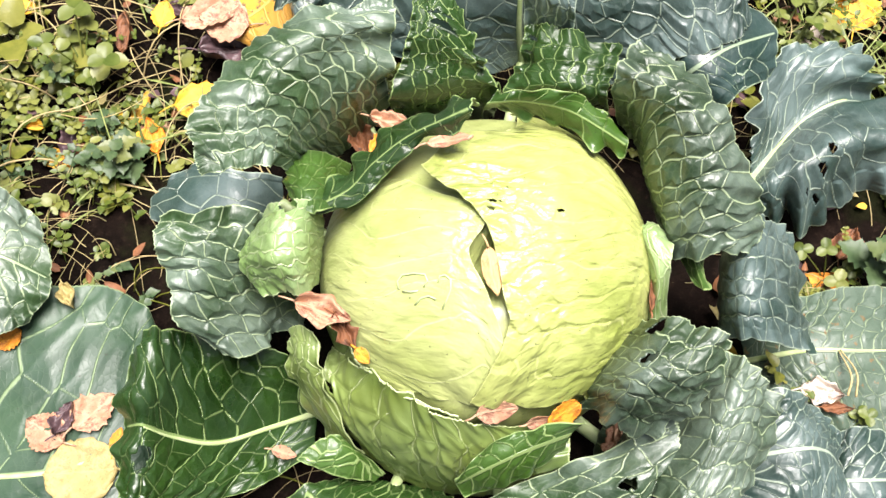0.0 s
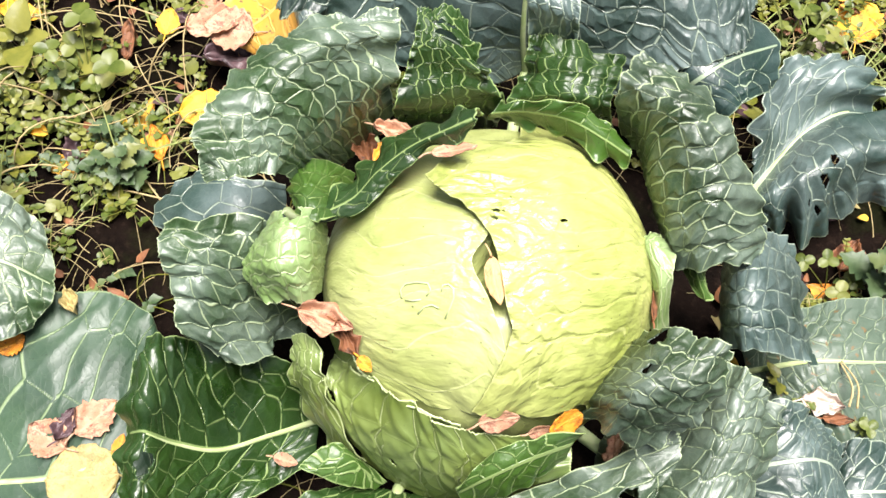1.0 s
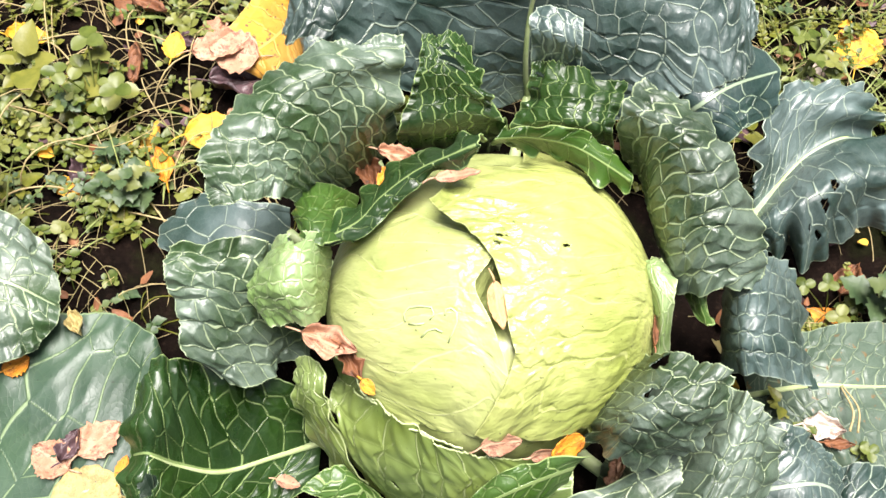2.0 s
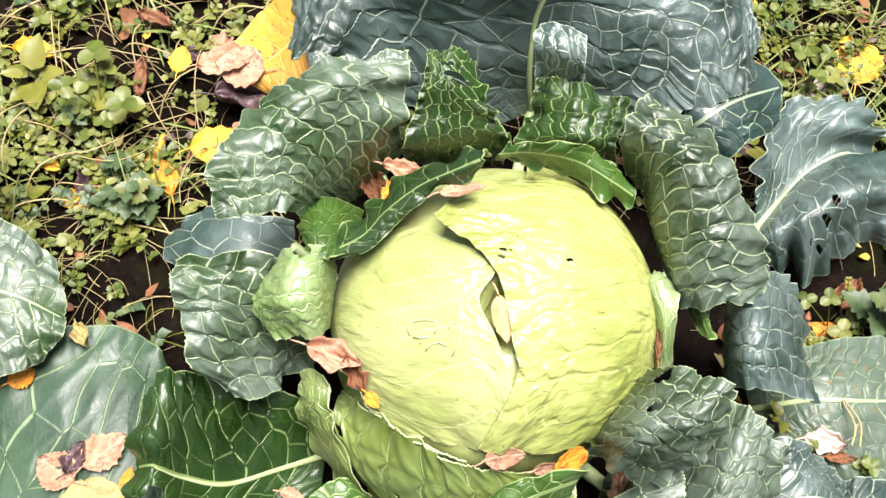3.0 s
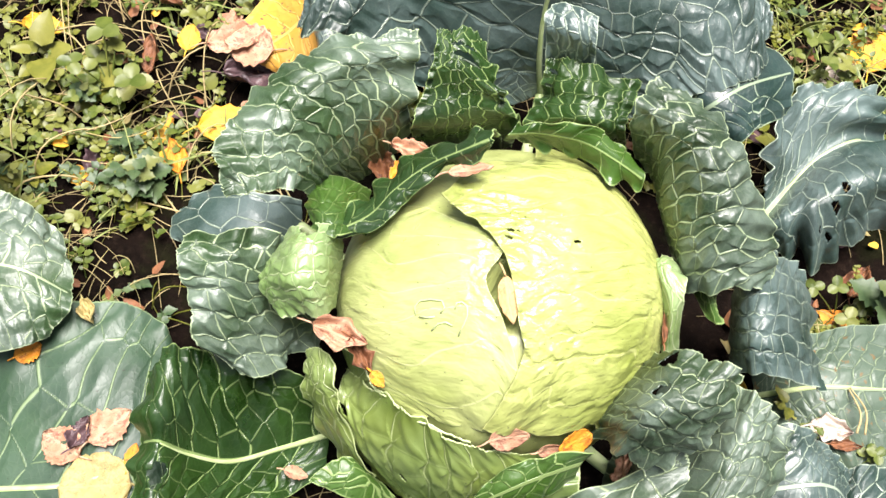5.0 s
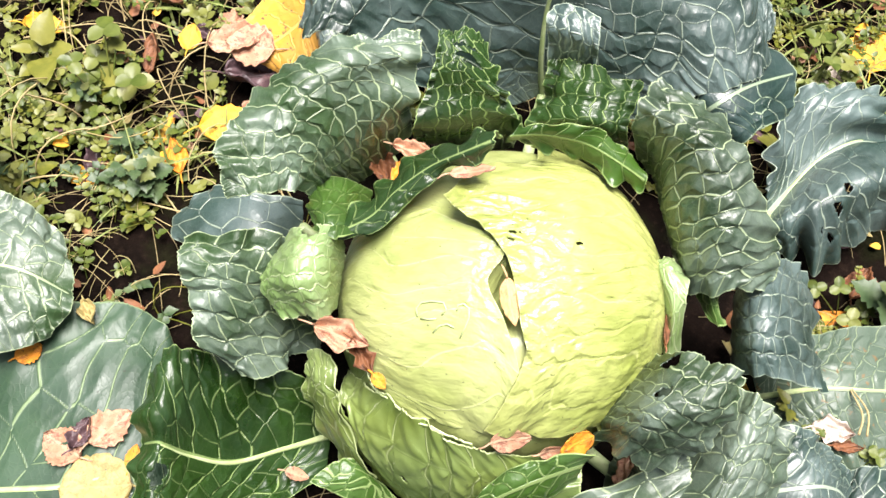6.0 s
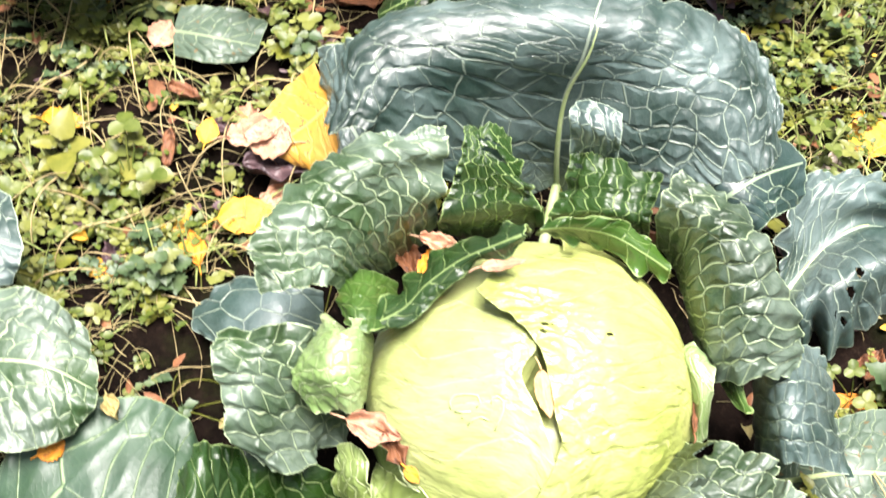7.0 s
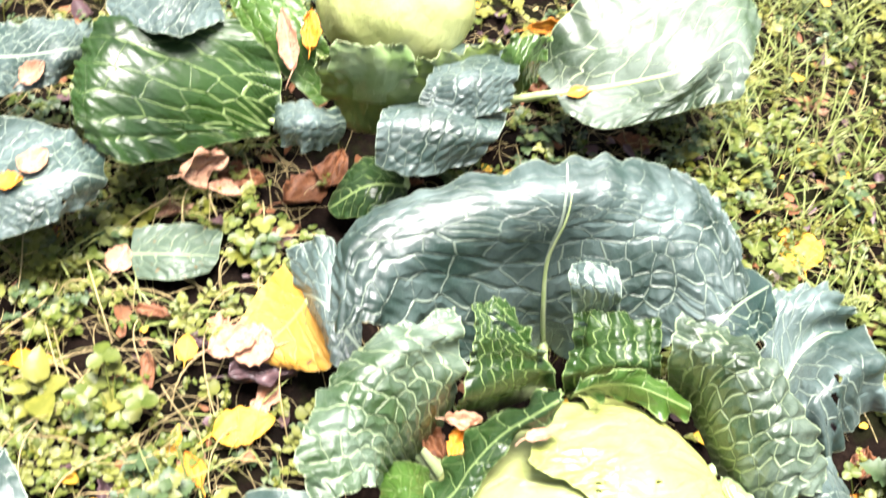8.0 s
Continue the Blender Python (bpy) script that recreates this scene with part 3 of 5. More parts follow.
leaf('inner_leaf', main_plant, 'dark', (
    ((.017, .465, .100), (.060, .471, .090), (.106, .480, .090)),
    ((.001, .411, .215), (.047, .421, .210), (.095, .435, .200)),
    ((.010, .429, .245), (.042, .432, .245), (.078, .431, .235)),
    ((.016, .447, .268), (.038, .446, .265), (.069, .446, .245)),
    ((.017, .471, .272), (.035, .478, .268), (.053, .480, .250))), seed=8, fan=6, ruffle=.007, tip=.93, blister=.0010, cell=.021, bold=.9, jag=.09, holes=((.80,.1,.007),(.76,.3,.006),(.88,-.1,.005),(.86,.35,.004)))
leaf('inner_leaf', main_plant, 'dark', (
    ((.131, .460, .100), (.178, .463, .090), (.215, .448, .100)),
    ((.093, .422, .210), (.132, .407, .235), (.171, .405, .235)),
    ((.103, .442, .235), (.132, .424, .257), (.174, .423, .250)),
    ((.102, .462, .265), (.136, .450, .270), (.186, .448, .248))), seed=9, fan=6, ruffle=.006, tip=.95, blister=.0009, cell=.021, bold=.9, jag=.09, holes=((.86,-.75,.006),(.74,-.8,.004)), petiole=False)
leaf('inner_leaf', main_plant, 'blue', (
    ((.107, .460, .245), (.126, .453, .250), (.144, .451, .255)),
    ((.098, .464, .282), (.118, .455, .292), (.138, .451, .288)),
    ((.103, .484, .290), (.119, .478, .302), (.138, .465, .302))), seed=81, fan=4, ruffle=.004, tip=.95, blister=0.0013, cell=.016, bold=.9, jag=.08, petiole=False)
leaf('outer_leaf', main_plant, 'green', (
    ((.183, .407, .210), (.201, .395, .190), (.209, .373, .180), (.221, .351, .160), (.235, .324, .150)),
    ((.167, .399, .255), (.190, .381, .245), (.198, .350, .232), (.210, .325, .215), (.226, .299, .185)),
    ((.166, .404, .280), (.193, .377, .280), (.207, .348, .260), (.220, .315, .238), (.233, .288, .205)),
    ((.172, .420, .282), (.208, .379, .296), (.227, .347, .280), (.244, .315, .250), (.254, .290, .215)),
    ((.183, .438, .268), (.229, .396, .284), (.251, .360, .276), (.289, .325, .220), (.278, .296, .200))), seed=10, fan=10, ruffle=.005, tip=.97, blister=.0022, cell=.020, bold=1.0, jag=.05, petiole=False)
leaf('inner_leaf', main_plant, 'mid', (
    ((.238, .323, .160), (.247, .318, .170), (.259, .316, .172)),
    ((.240, .301, .165), (.242, .292, .185), (.247, .291, .188)),
    ((.237, .274, .192), (.239, .265, .205), (.246, .266, .202))), seed=82, fan=3, ruffle=.002, tip=.9, blister=0.0006, cell=.016, bold=.7, petiole=False)
leaf('outer_leaf', main_plant, 'navy', (
    ((.224, .503, .150), (.247, .484, .130), (.274, .455, .120)),
    ((.234, .503, .190), (.256, .469, .190), (.287, .447, .170)),
    ((.269, .524, .200), (.290, .488, .200), (.305, .459, .180)),
    ((.312, .546, .190), (.340, .517, .185), (.336, .480, .165))), seed=11, n=4, rise=.5, reach=.7, ruffle=.003, tip=.93, blister=0.0008, cell=.022, bold=1.0, petiole=False)
leaf('outer_leaf', main_plant, 'blue', (
    ((.079, .499, .120), (.105, .522, .100), (.127, .533, .100), (.140, .517, .100), (.156, .488, .120)),
    ((-.012, .490, .170), (.049, .514, .165), (.116, .535, .160), (.173, .501, .165), (.224, .471, .170)),
    ((-.038, .483, .215), (.018, .524, .225), (.113, .546, .218), (.186, .511, .215), (.245, .477, .190)),
    ((-.068, .483, .238), (-.022, .527, .268), (.122, .550, .268), (.211, .529, .252), (.278, .483, .200)),
    ((-.088, .477, .225), (-.047, .555, .276), (.126, .564, .294), (.255, .558, .258), (.305, .501, .195)),
    ((-.095, .501, .205), (-.055, .580, .262), (.134, .605, .292), (.271, .608, .250), (.325, .562, .188))), seed=12, n=5, rise=.42, reach=.62, ruffle=.003, tip=.95, blister=0.0017, cell=.026, bold=1.0, rib=.0032, jag=.05)
leaf('outer_leaf', main_plant, 'blue', (
    ((.335, .461, .100), (.342, .449, .085), (.348, .436, .070), (.341, .414, .085), (.352, .411, .060)),
    ((.343, .500, .115), (.366, .488, .085), (.379, .472, .068), (.366, .423, .100), (.387, .399, .045)),
    ((.370, .550, .115), (.389, .522, .100), (.411, .503, .072), (.391, .435, .114), (.412, .397, .045)),
    ((.419, .570, .105), (.431, .541, .105), (.445, .522, .082), (.427, .453, .114), (.447, .423, .045)),
    ((.471, .585, .085), (.478, .550, .090), (.487, .526, .080), (.473, .461, .105), (.497, .432, .045))), seed=13, n=5, rise=.55, reach=.6, ruffle=.012, tip=.93, blister=.0012, cell=.030, bold=.7, rib=.0022, holes=((.55,.62,.006),(.62,.5,.006),(.5,.8,.004),(.42,.72,.003)))
leaf('outer_leaf', main_plant, 'blue', (
    ((.307, .380, .100), (.301, .345, .090), (.294, .307, .090), (.289, .265, .100)),
    ((.296, .346, .160), (.270, .297, .190), (.262, .264, .190), (.268, .237, .175)),
    ((.306, .340, .175), (.281, .288, .212), (.275, .256, .212), (.284, .232, .190)),
    ((.332, .348, .150), (.317, .301, .175), (.314, .266, .178), (.321, .233, .165)),
    ((.350, .357, .120), (.355, .320, .120), (.352, .279, .120), (.354, .240, .120))), seed=14, fan=5, ruffle=.004, tip=.95, blister=0.0014, cell=.022, bold=1.0, petiole=False)
leaf('outer_leaf', main_plant, 'grey', (
    ((.321, .303, .050), (.330, .264, .040), (.326, .220, .050)),
    ((.380, .318, .065), (.373, .264, .075), (.379, .206, .050)),
    ((.422, .328, .070), (.424, .265, .075), (.427, .192, .050)),
    ((.481, .337, .060), (.500, .272, .060), (.478, .192, .050))), ruffle=.003, rise=.35, n=7, tip=.9, seed=15, petiole=False, rib=.003)
leaf('inner_leaf', main_plant, 'green', (
    ((.201, .253, .170), (.179, .237, .165), (.159, .213, .150), (.149, .194, .130)),
    ((.198, .232, .235), (.176, .208, .235), (.160, .191, .215), (.156, .180, .170)),
    ((.213, .224, .252), (.188, .195, .257), (.172, .178, .242), (.165, .164, .195)),
    ((.227, .215, .262), (.206, .186, .258), (.198, .173, .225), (.181, .160, .185)),
    ((.242, .211, .250), (.234, .189, .235), (.221, .171, .205), (.197, .161, .180))), seed=16, fan=6, ruffle=.005, tip=.97, blister=0.0014, cell=.019, bold=.9, jag=.08, holes=((.40,-.25,.0075),(.28,-.78,.009),(.08,.8,.010)), petiole=False)
leaf('inner_leaf', main_plant, 'mid', (
    ((.152, .178, .170), (.143, .166, .160), (.138, .158, .140)),
    ((.111, .166, .180), (.107, .151, .170), (.116, .141, .140)),
    ((.083, .157, .170), (.080, .140, .160), (.091, .132, .130)),
    ((.057, .136, .140), (.060, .133, .130), (.067, .128, .120))), ruffle=.004, rise=.3, n=5, tip=.93, base=.8, seed=17, petiole=False)
leaf('outer_leaf', main_plant, 'green', (
    ((.069, .122, .100), (.103, .110, .100), (.137, .089, .100)),
    ((.114, .140, .120), (.142, .118, .130), (.168, .095, .120)),
    ((.165, .156, .150), (.182, .130, .160), (.193, .105, .140)),
    ((.217, .177, .190), (.219, .153, .170), (.196, .116, .150))), ruffle=.004, rise=.4, n=6, tip=.93, seed=18, fan=4, holes=((.68,.0,.006),), bold=.8)
leaf('outer_leaf', main_plant, 'green', (
    ((.242, .270, .080), (.203, .215, .060), (.176, .162, .060)),
    ((.258, .220, .200), (.230, .165, .190), (.205, .116, .170)),
    ((.275, .204, .200), (.255, .163, .200), (.227, .103, .180)),
    ((.295, .193, .180), (.293, .166, .170), (.259, .114, .165))), ruffle=.005, rise=.3, n=7, tip=.93, seed=19, petiole=False, fan=5, blister=.0016, bold=.8, cell=.019)
leaf('outer_leaf', main_plant, 'blue', (
    ((.234, .198, .050), (.231, .160, .050), (.228, .127, .050)),
    ((.322, .218, .110), (.316, .165, .120), (.311, .108, .100)),
    ((.358, .207, .100), (.357, .168, .110), (.347, .108, .100)),
    ((.386, .189, .080), (.384, .161, .080), (.373, .115, .080))), ruffle=.003, rise=.4, n=4, tip=.93, seed=20, bold=0.9, blister=.0018)
leaf('outer_leaf', main_plant, 'blue', (
    ((.377, .191, .050), (.367, .157, .050), (.356, .120, .050)),
    ((.409, .199, .070), (.396, .152, .080), (.394, .114, .060)),
    ((.453, .195, .060), (.465, .156, .060), (.443, .116, .050))), ruffle=.003, rise=.4, n=4, tip=.9, seed=21, bold=0.9, blister=.0018)
leaf('wrapper_leaf', main_plant, 'head2', (
    ((-.031, .204, .070), (-.005, .170, .060), (.030, .150, .050), (.068, .142, .050), (.104, .142, .060), (.148, .153, .080)),
    ((-.042, .209, .142), (-.018, .182, .130), (.017, .160, .125), (.057, .148, .125), (.099, .145, .130), (.146, .155, .145)),
    ((-.038, .245, .122), (-.017, .217, .168), (.014, .195, .182), (.047, .177, .176), (.090, .171, .170), (.149, .184, .121))), seed=22, fan=8, ruffle=.003, tip=.98, base=.95, blister=0.0017, cell=.026, bold=.8, jag=.03, holes=((.55,-.86,.008),(.45,-.25,.004)))
leaf('wrapper_leaf', main_plant, 'head2', (
    ((-.037, .177, .060), (-.022, .171, .070), (-.008, .165, .080)),
    ((-.059, .205, .115), (-.046, .196, .135), (-.033, .192, .140)),
    ((-.068, .226, .150), (-.056, .217, .167), (-.040, .210, .172)),
    ((-.068, .243, .162), (-.059, .245, .172), (-.043, .232, .182))), seed=23, fan=4, ruffle=.004, tip=.88, blister=.0012, cell=.022, bold=.7, jag=.07, petiole=False)
leaf('inner_leaf', main_plant, 'mid', (
    ((-.001, .149, .060), (.003, .152, .060), (.008, .157, .060)),
    ((-.032, .148, .090), (-.023, .163, .100), (-.028, .177, .100)),
    ((-.061, .157, .100), (-.059, .161, .100), (-.046, .171, .100))), ruffle=.003, rise=.4, n=4, tip=.9, seed=24, petiole=False, fan=4)
leaf('outer_leaf', main_plant, 'dark', (
    ((-.046, .242, .070), (-.046, .227, .055), (-.049, .208, .050), (-.050, .189, .050), (-.050, .170, .050)),
    ((-.077, .246, .100), (-.081, .222, .085), (-.086, .191, .065), (-.089, .167, .060), (-.089, .144, .060)),
    ((-.115, .245, .130), (-.120, .210, .110), (-.123, .172, .090), (-.125, .147, .085), (-.127, .126, .080)),
    ((-.147, .243, .155), (-.147, .207, .148), (-.150, .168, .125), (-.150, .139, .120), (-.150, .116, .110)),
    ((-.166, .240, .165), (-.166, .205, .175), (-.167, .168, .158), (-.167, .137, .148), (-.166, .111, .140)),
    ((-.180, .236, .150), (-.186, .206, .155), (-.189, .171, .140), (-.186, .139, .135), (-.181, .112, .130))), seed=25, n=6, rise=.28, reach=.8, ruffle=.006, tip=.93, blister=.0018, cell=.020, bold=.8, rib=.003, jag=.05, petiole=False, holes=((.80,.35,.011),))
leaf('outer_leaf', left_plant, 'dull', (
    ((-.364, .191, .040), (-.358, .150, .035), (-.347, .110, .040)),
    ((-.334, .279, .070), (-.304, .148, .060), (-.295, .099, .060)),
    ((-.272, .307, .075), (-.239, .153, .075), (-.232, .098, .070)),
    ((-.214, .307, .065), (-.195, .180, .075), (-.190, .099, .070)),
    ((-.179, .270, .050), (-.163, .189, .060), (-.161, .126, .060))), ruffle=.003, rise=.4, n=6, tip=.93, seed=26, bold=1.0, rib=.003, cell=.032, blister=.0012)
leaf('outer_leaf', left_plant, 'green', (
    ((-.432, .410, .100), (-.415, .336, .100), (-.395, .251, .100)),
    ((-.387, .389, .110), (-.368, .322, .110), (-.356, .246, .100)),
    ((-.327, .382, .120), (-.311, .314, .120), (-.313, .248, .100)),
    ((-.288, .357, .100), (-.266, .302, .100), (-.283, .265, .090))), ruffle=.004, rise=.35, n=5, tip=.93, seed=27, bold=0.9, blister=.0016)
leaf('outer_leaf', left_plant, 'blue', (
    ((-.443, .490, .120), (-.430, .432, .120), (-.418, .378, .120)),
    ((-.405, .491, .120), (-.393, .433, .120), (-.381, .379, .120)),
    ((-.373, .479, .120), (-.349, .422, .120), (-.358, .394, .100))), ruffle=.003, rise=.35, n=4, tip=.93, seed=28, bold=0.9, blister=.0009)
leaf('inner_leaf', main_plant, 'pale', (
    ((.209, .264, .150), (.214, .255, .160), (.227, .264, .150)),
    ((.204, .286, .190), (.207, .277, .200), (.216, .282, .200)),
    ((.194, .313, .200), (.201, .305, .210), (.217, .291, .210)),
    ((.204, .321, .200), (.207, .318, .205), (.219, .305, .200))), ruffle=.002, rise=.3, n=4, tip=.93, seed=29, petiole=False, fan=3)
leaf('outer_leaf', main_plant, 'blue', (
    ((-.049, .590, .100), (-.055, .550, .100), (-.060, .511, .100)),
    ((-.068, .669, .130), (-.086, .594, .120), (-.083, .547, .090)),
    ((-.116, .691, .100), (-.107, .642, .080), (-.081, .595, .060))), ruffle=.003, rise=.4, n=5, tip=.93, seed=30)
leaf('yellow_leaf', main_plant, 'yellow', (
    ((-.120, .682, .085), (-.099, .630, .085), (-.079, .570, .085)),
    ((-.150, .663, .060), (-.127, .612, .060), (-.087, .557, .060)),
    ((-.189, .612, .045), (-.164, .593, .045), (-.128, .579, .035))), ruffle=.003, rise=.4, n=5, tip=.9, seed=31, blister=.0008)
leaf('outer_leaf', back_plant, 'dark', (
    ((-.100, .903, .110), (-.108, .900, .100), (-.114, .897, .090), (-.116, .890, .085), (-.116, .883, .080)),
    ((-.096, .934, .140), (-.148, .926, .150), (-.176, .896, .140), (-.183, .876, .115), (-.172, .863, .090)),
    ((-.123, .956, .170), (-.202, .944, .180), (-.241, .890, .170), (-.245, .859, .140), (-.226, .835, .100)),
    ((-.140, .982, .180), (-.250, .964, .195), (-.293, .900, .185), (-.300, .852, .155), (-.270, .811, .115)),
    ((-.155, 1.021, .170), (-.283, .990, .185), (-.322, .925, .175), (-.329, .865, .150), (-.308, .828, .120))), seed=41, fan=7, ruffle=.006, tip=.93, blister=.0012, cell=.034, bold=1.3, jag=.05)
leaf('outer_leaf', back_plant, 'blue', (
    ((-.157, .959, .190), (-.165, 1.048, .190), (-.147, 1.161, .180)),
    ((-.219, .918, .205), (-.222, 1.015, .215), (-.215, 1.132, .200)),
    ((-.290, .992, .180), (-.298, 1.071, .180), (-.295, 1.184, .170))), ruffle=.004, rise=.4, n=6, tip=.93, seed=42, bold=1, blister=.0010)
leaf('outer_leaf', far_plant, 'blue', (
    ((-.539, 1.153, .100), (-.527, 1.061, .100), (-.513, .957, .100)),
    ((-.433, 1.045, .140), (-.427, .982, .140), (-.415, .935, .120)),
    ((-.357, 1.021, .160), (-.345, .948, .170), (-.356, .926, .140)),
    ((-.314, 1.047, .130), (-.308, .993, .140), (-.325, .977, .120))), ruffle=.004, rise=.4, n=5, tip=.93, seed=43, bold=1, blister=.0010)
leaf('outer_leaf', far_plant, 'blue', (
    ((-.495, .910, .080), (-.484, .821, .080), (-.474, .739, .080)),
    ((-.412, .897, .120), (-.400, .781, .130), (-.403, .733, .100)),
    ((-.343, .863, .130), (-.331, .780, .140), (-.352, .742, .110)),
    ((-.301, .846, .110), (-.297, .798, .110), (-.310, .779, .100))), ruffle=.004, rise=.4, n=6, tip=.93, seed=44, bold=1, rib=.004, holes=((.7,.6,.005),), blister=.0010)
leaf('inner_leaf', back_plant, 'blue', (
    ((-.040, .845, .100), (-.030, .857, .110), (-.034, .887, .110)),
    ((-.071, .800, .130), (-.069, .811, .165), (-.077, .859, .150)),
    ((-.095, .808, .130), (-.103, .820, .155), (-.101, .872, .140)),
    ((-.109, .855, .110), (-.114, .869, .120), (-.110, .888, .120))), seed=45, fan=4, ruffle=.006, tip=.85, blister=.0012, cell=.024, bold=1.0, jag=.07, petiole=False)
leaf('outer_leaf', back_plant, 'blue', (
    ((.038, .907, .100), (.110, .911, .100), (.174, .874, .100)),
    ((-.002, .803, .170), (.064, .791, .180), (.136, .783, .160)),
    ((-.013, .773, .130), (.035, .747, .130), (.110, .766, .130))), ruffle=.004, rise=.4, n=6, tip=.93, seed=46, bold=1, fan=4)
leaf('inner_leaf', back_plant, 'blue', (
    ((.123, .985, .120), (.174, .981, .120), (.210, .945, .120)),
    ((.064, .857, .180), (.111, .839, .200), (.171, .858, .180)),
    ((.041, .823, .170), (.098, .794, .170), (.155, .819, .160))), ruffle=.004, rise=.4, n=5, tip=.93, seed=47, bold=1, fan=4)
leaf('outer_leaf', back_plant, 'green', (
    ((.224, .957, .100), (.241, .905, .100), (.250, .878, .090)),
    ((.278, .988, .180), (.316, .880, .130), (.279, .834, .100)),
    ((.385, 1.026, .200), (.386, .858, .170), (.336, .822, .120)),
    ((.492, .994, .200), (.457, .894, .180), (.394, .826, .130)),
    ((.526, .950, .160), (.480, .873, .160), (.462, .835, .130))), ruffle=.005, rise=.5, reach=.7, n=5, tip=.93, base=.95, seed=48, bold=1.0, cell=.032, rib=.0035, blister=.0010)
leaf('wrapper_leaf', back_plant, 'head2', (
    ((-.032, .904, .070), (.024, .896, .060), (.090, .900, .060), (.151, .915, .070)),
    ((-.059, .906, .135), (.007, .879, .140), (.089, .882, .140), (.164, .914, .135)),
    ((-.068, .909, .185), (-.001, .879, .195), (.084, .881, .195), (.176, .920, .185))), seed=49, fan=7, ruffle=.008, tip=.98, base=.95, blister=.0018, cell=.03, bold=1.0, jag=.13)
leaf('wrapper_leaf', back_plant, 'pale', (
    ((-.033, .901, .120), (.012, .882, .120), (.053, .883, .120)),
    ((-.047, .898, .175), (.001, .867, .185), (.054, .873, .180)),
    ((-.049, .902, .210), (-.006, .873, .220), (.049, .880, .215))), seed=83, fan=5, ruffle=.008, tip=.8, base=.95, blister=.0015, cell=.026, bold=1.0, jag=.14, petiole=False)
leaf('inner_leaf', back_plant, 'mid', (
    ((.164, .905, .120), (.181, .887, .120), (.206, .901, .120)),
    ((.162, .897, .170), (.177, .868, .180), (.217, .900, .160)),
    ((.170, .906, .200), (.196, .899, .200), (.234, .922, .180))), seed=84, fan=4, ruffle=.007, tip=.85, blister=.0014, cell=.024, bold=1.0, jag=.1, petiole=False)
leaf('inner_leaf', back_plant, 'mid', (
    ((-.059, .906, .100), (-.030, .924, .100), (.001, .942, .100)),
    ((-.126, .966, .150), (-.093, .959, .170), (-.052, .967, .170)),
    ((-.154, 1.030, .170), (-.125, 1.046, .190), (-.080, 1.091, .190))), ruffle=.003, rise=.4, n=5, tip=.93, seed=50, fan=4)
leaf('outer_leaf', back_plant, 'dark', (
    ((.030, .845, .060), (.036, .802, .060), (.030, .761, .050)),
    ((-.010, .854, .060), (-.012, .797, .070), (-.009, .766, .050)),
    ((-.048, .830, .030), (-.058, .803, .030), (-.046, .785, .030))), ruffle=.002, rise=.4, n=5, tip=.93, seed=51)
leaf('outer_leaf', far_plant, 'grey', (
    ((-.280, .801, .025), (-.285, .763, .025), (-.280, .730, .020)),
    ((-.228, .792, .040), (-.235, .745, .040), (-.237, .715, .030)),
    ((-.181, .794, .020), (-.186, .751, .025), (-.200, .728, .020))), ruffle=.003, rise=.4, n=5, tip=.93, seed=52, petiole=False, bold=.9)
leaf('head_leaf', main_plant, 'head', (
    ((.098, .402, .186), (.164, .388, .173), (.199, .340, .170), (.217, .299, .158), (.218, .258, .148), (.205, .211, .130), (.167, .166, .111)),
    ((.094, .372, .246), (.144, .366, .233), (.171, .330, .230), (.187, .299, .218), (.189, .267, .208), (.180, .228, .190), (.151, .192, .171)),
    ((.051, .358, .249), (.082, .330, .263), (.108, .308, .264), (.120, .276, .259), (.126, .247, .247), (.128, .215, .225), (.104, .180, .185)),
    ((.025, .318, .287), (.043, .311, .261), (.063, .294, .266), (.075, .271, .264), (.082, .240, .253), (.086, .217, .239), (.065, .181, .192))), seed=61, fan=9, ruffle=.0022, tip=1, base=1, blister=.0014, cell=.024, bold=.55, jag=.008, wrap=1.035, lip=.020, flare=.20, holes=((.62,-.2,.0025),(.90,-.36,.0035),(.93,-.30,.003),(.86,-.34,.002)))
leaf('head_leaf', main_plant, 'head_in', (
    ((-.013, .344, .191), (-.056, .328, .152), (-.070, .300, .128), (-.069, .260, .114), (-.045, .209, .112), (.008, .164, .122)),
    ((.014, .331, .241), (-.027, .322, .202), (-.040, .300, .178), (-.040, .268, .164), (-.021, .226, .162), (.023, .191, .172)),
    ((.026, .321, .251), (-.001, .304, .235), (-.008, .276, .226), (-.006, .246, .214), (.012, .213, .201), (.043, .185, .181)),
    ((.058, .303, .263), (.048, .290, .260), (.041, .267, .254), (.041, .242, .243), (.062, .211, .228), (.073, .180, .186)),
    ((.078, .299, .265), (.069, .282, .263), (.060, .266, .259), (.073, .241, .250), (.087, .208, .227), (.090, .180, .184))), seed=62, fan=6, ruffle=.0020, tip=1, base=1, blister=.0006, cell=.032, bold=.4, jag=.006, wrap=1.010, lip=.02)
leaf('outer_leaf', main_plant, 'dark', (
    ((-.010, .154, .050), (.018, .150, .050), (.059, .144, .050)),
    ((-.054, .141, .075), (-.009, .119, .085), (.075, .123, .080)),
    ((-.091, .118, .085), (-.025, .085, .090), (.096, .099, .090))), ruffle=.005, fan=5, tip=.95, seed=71)
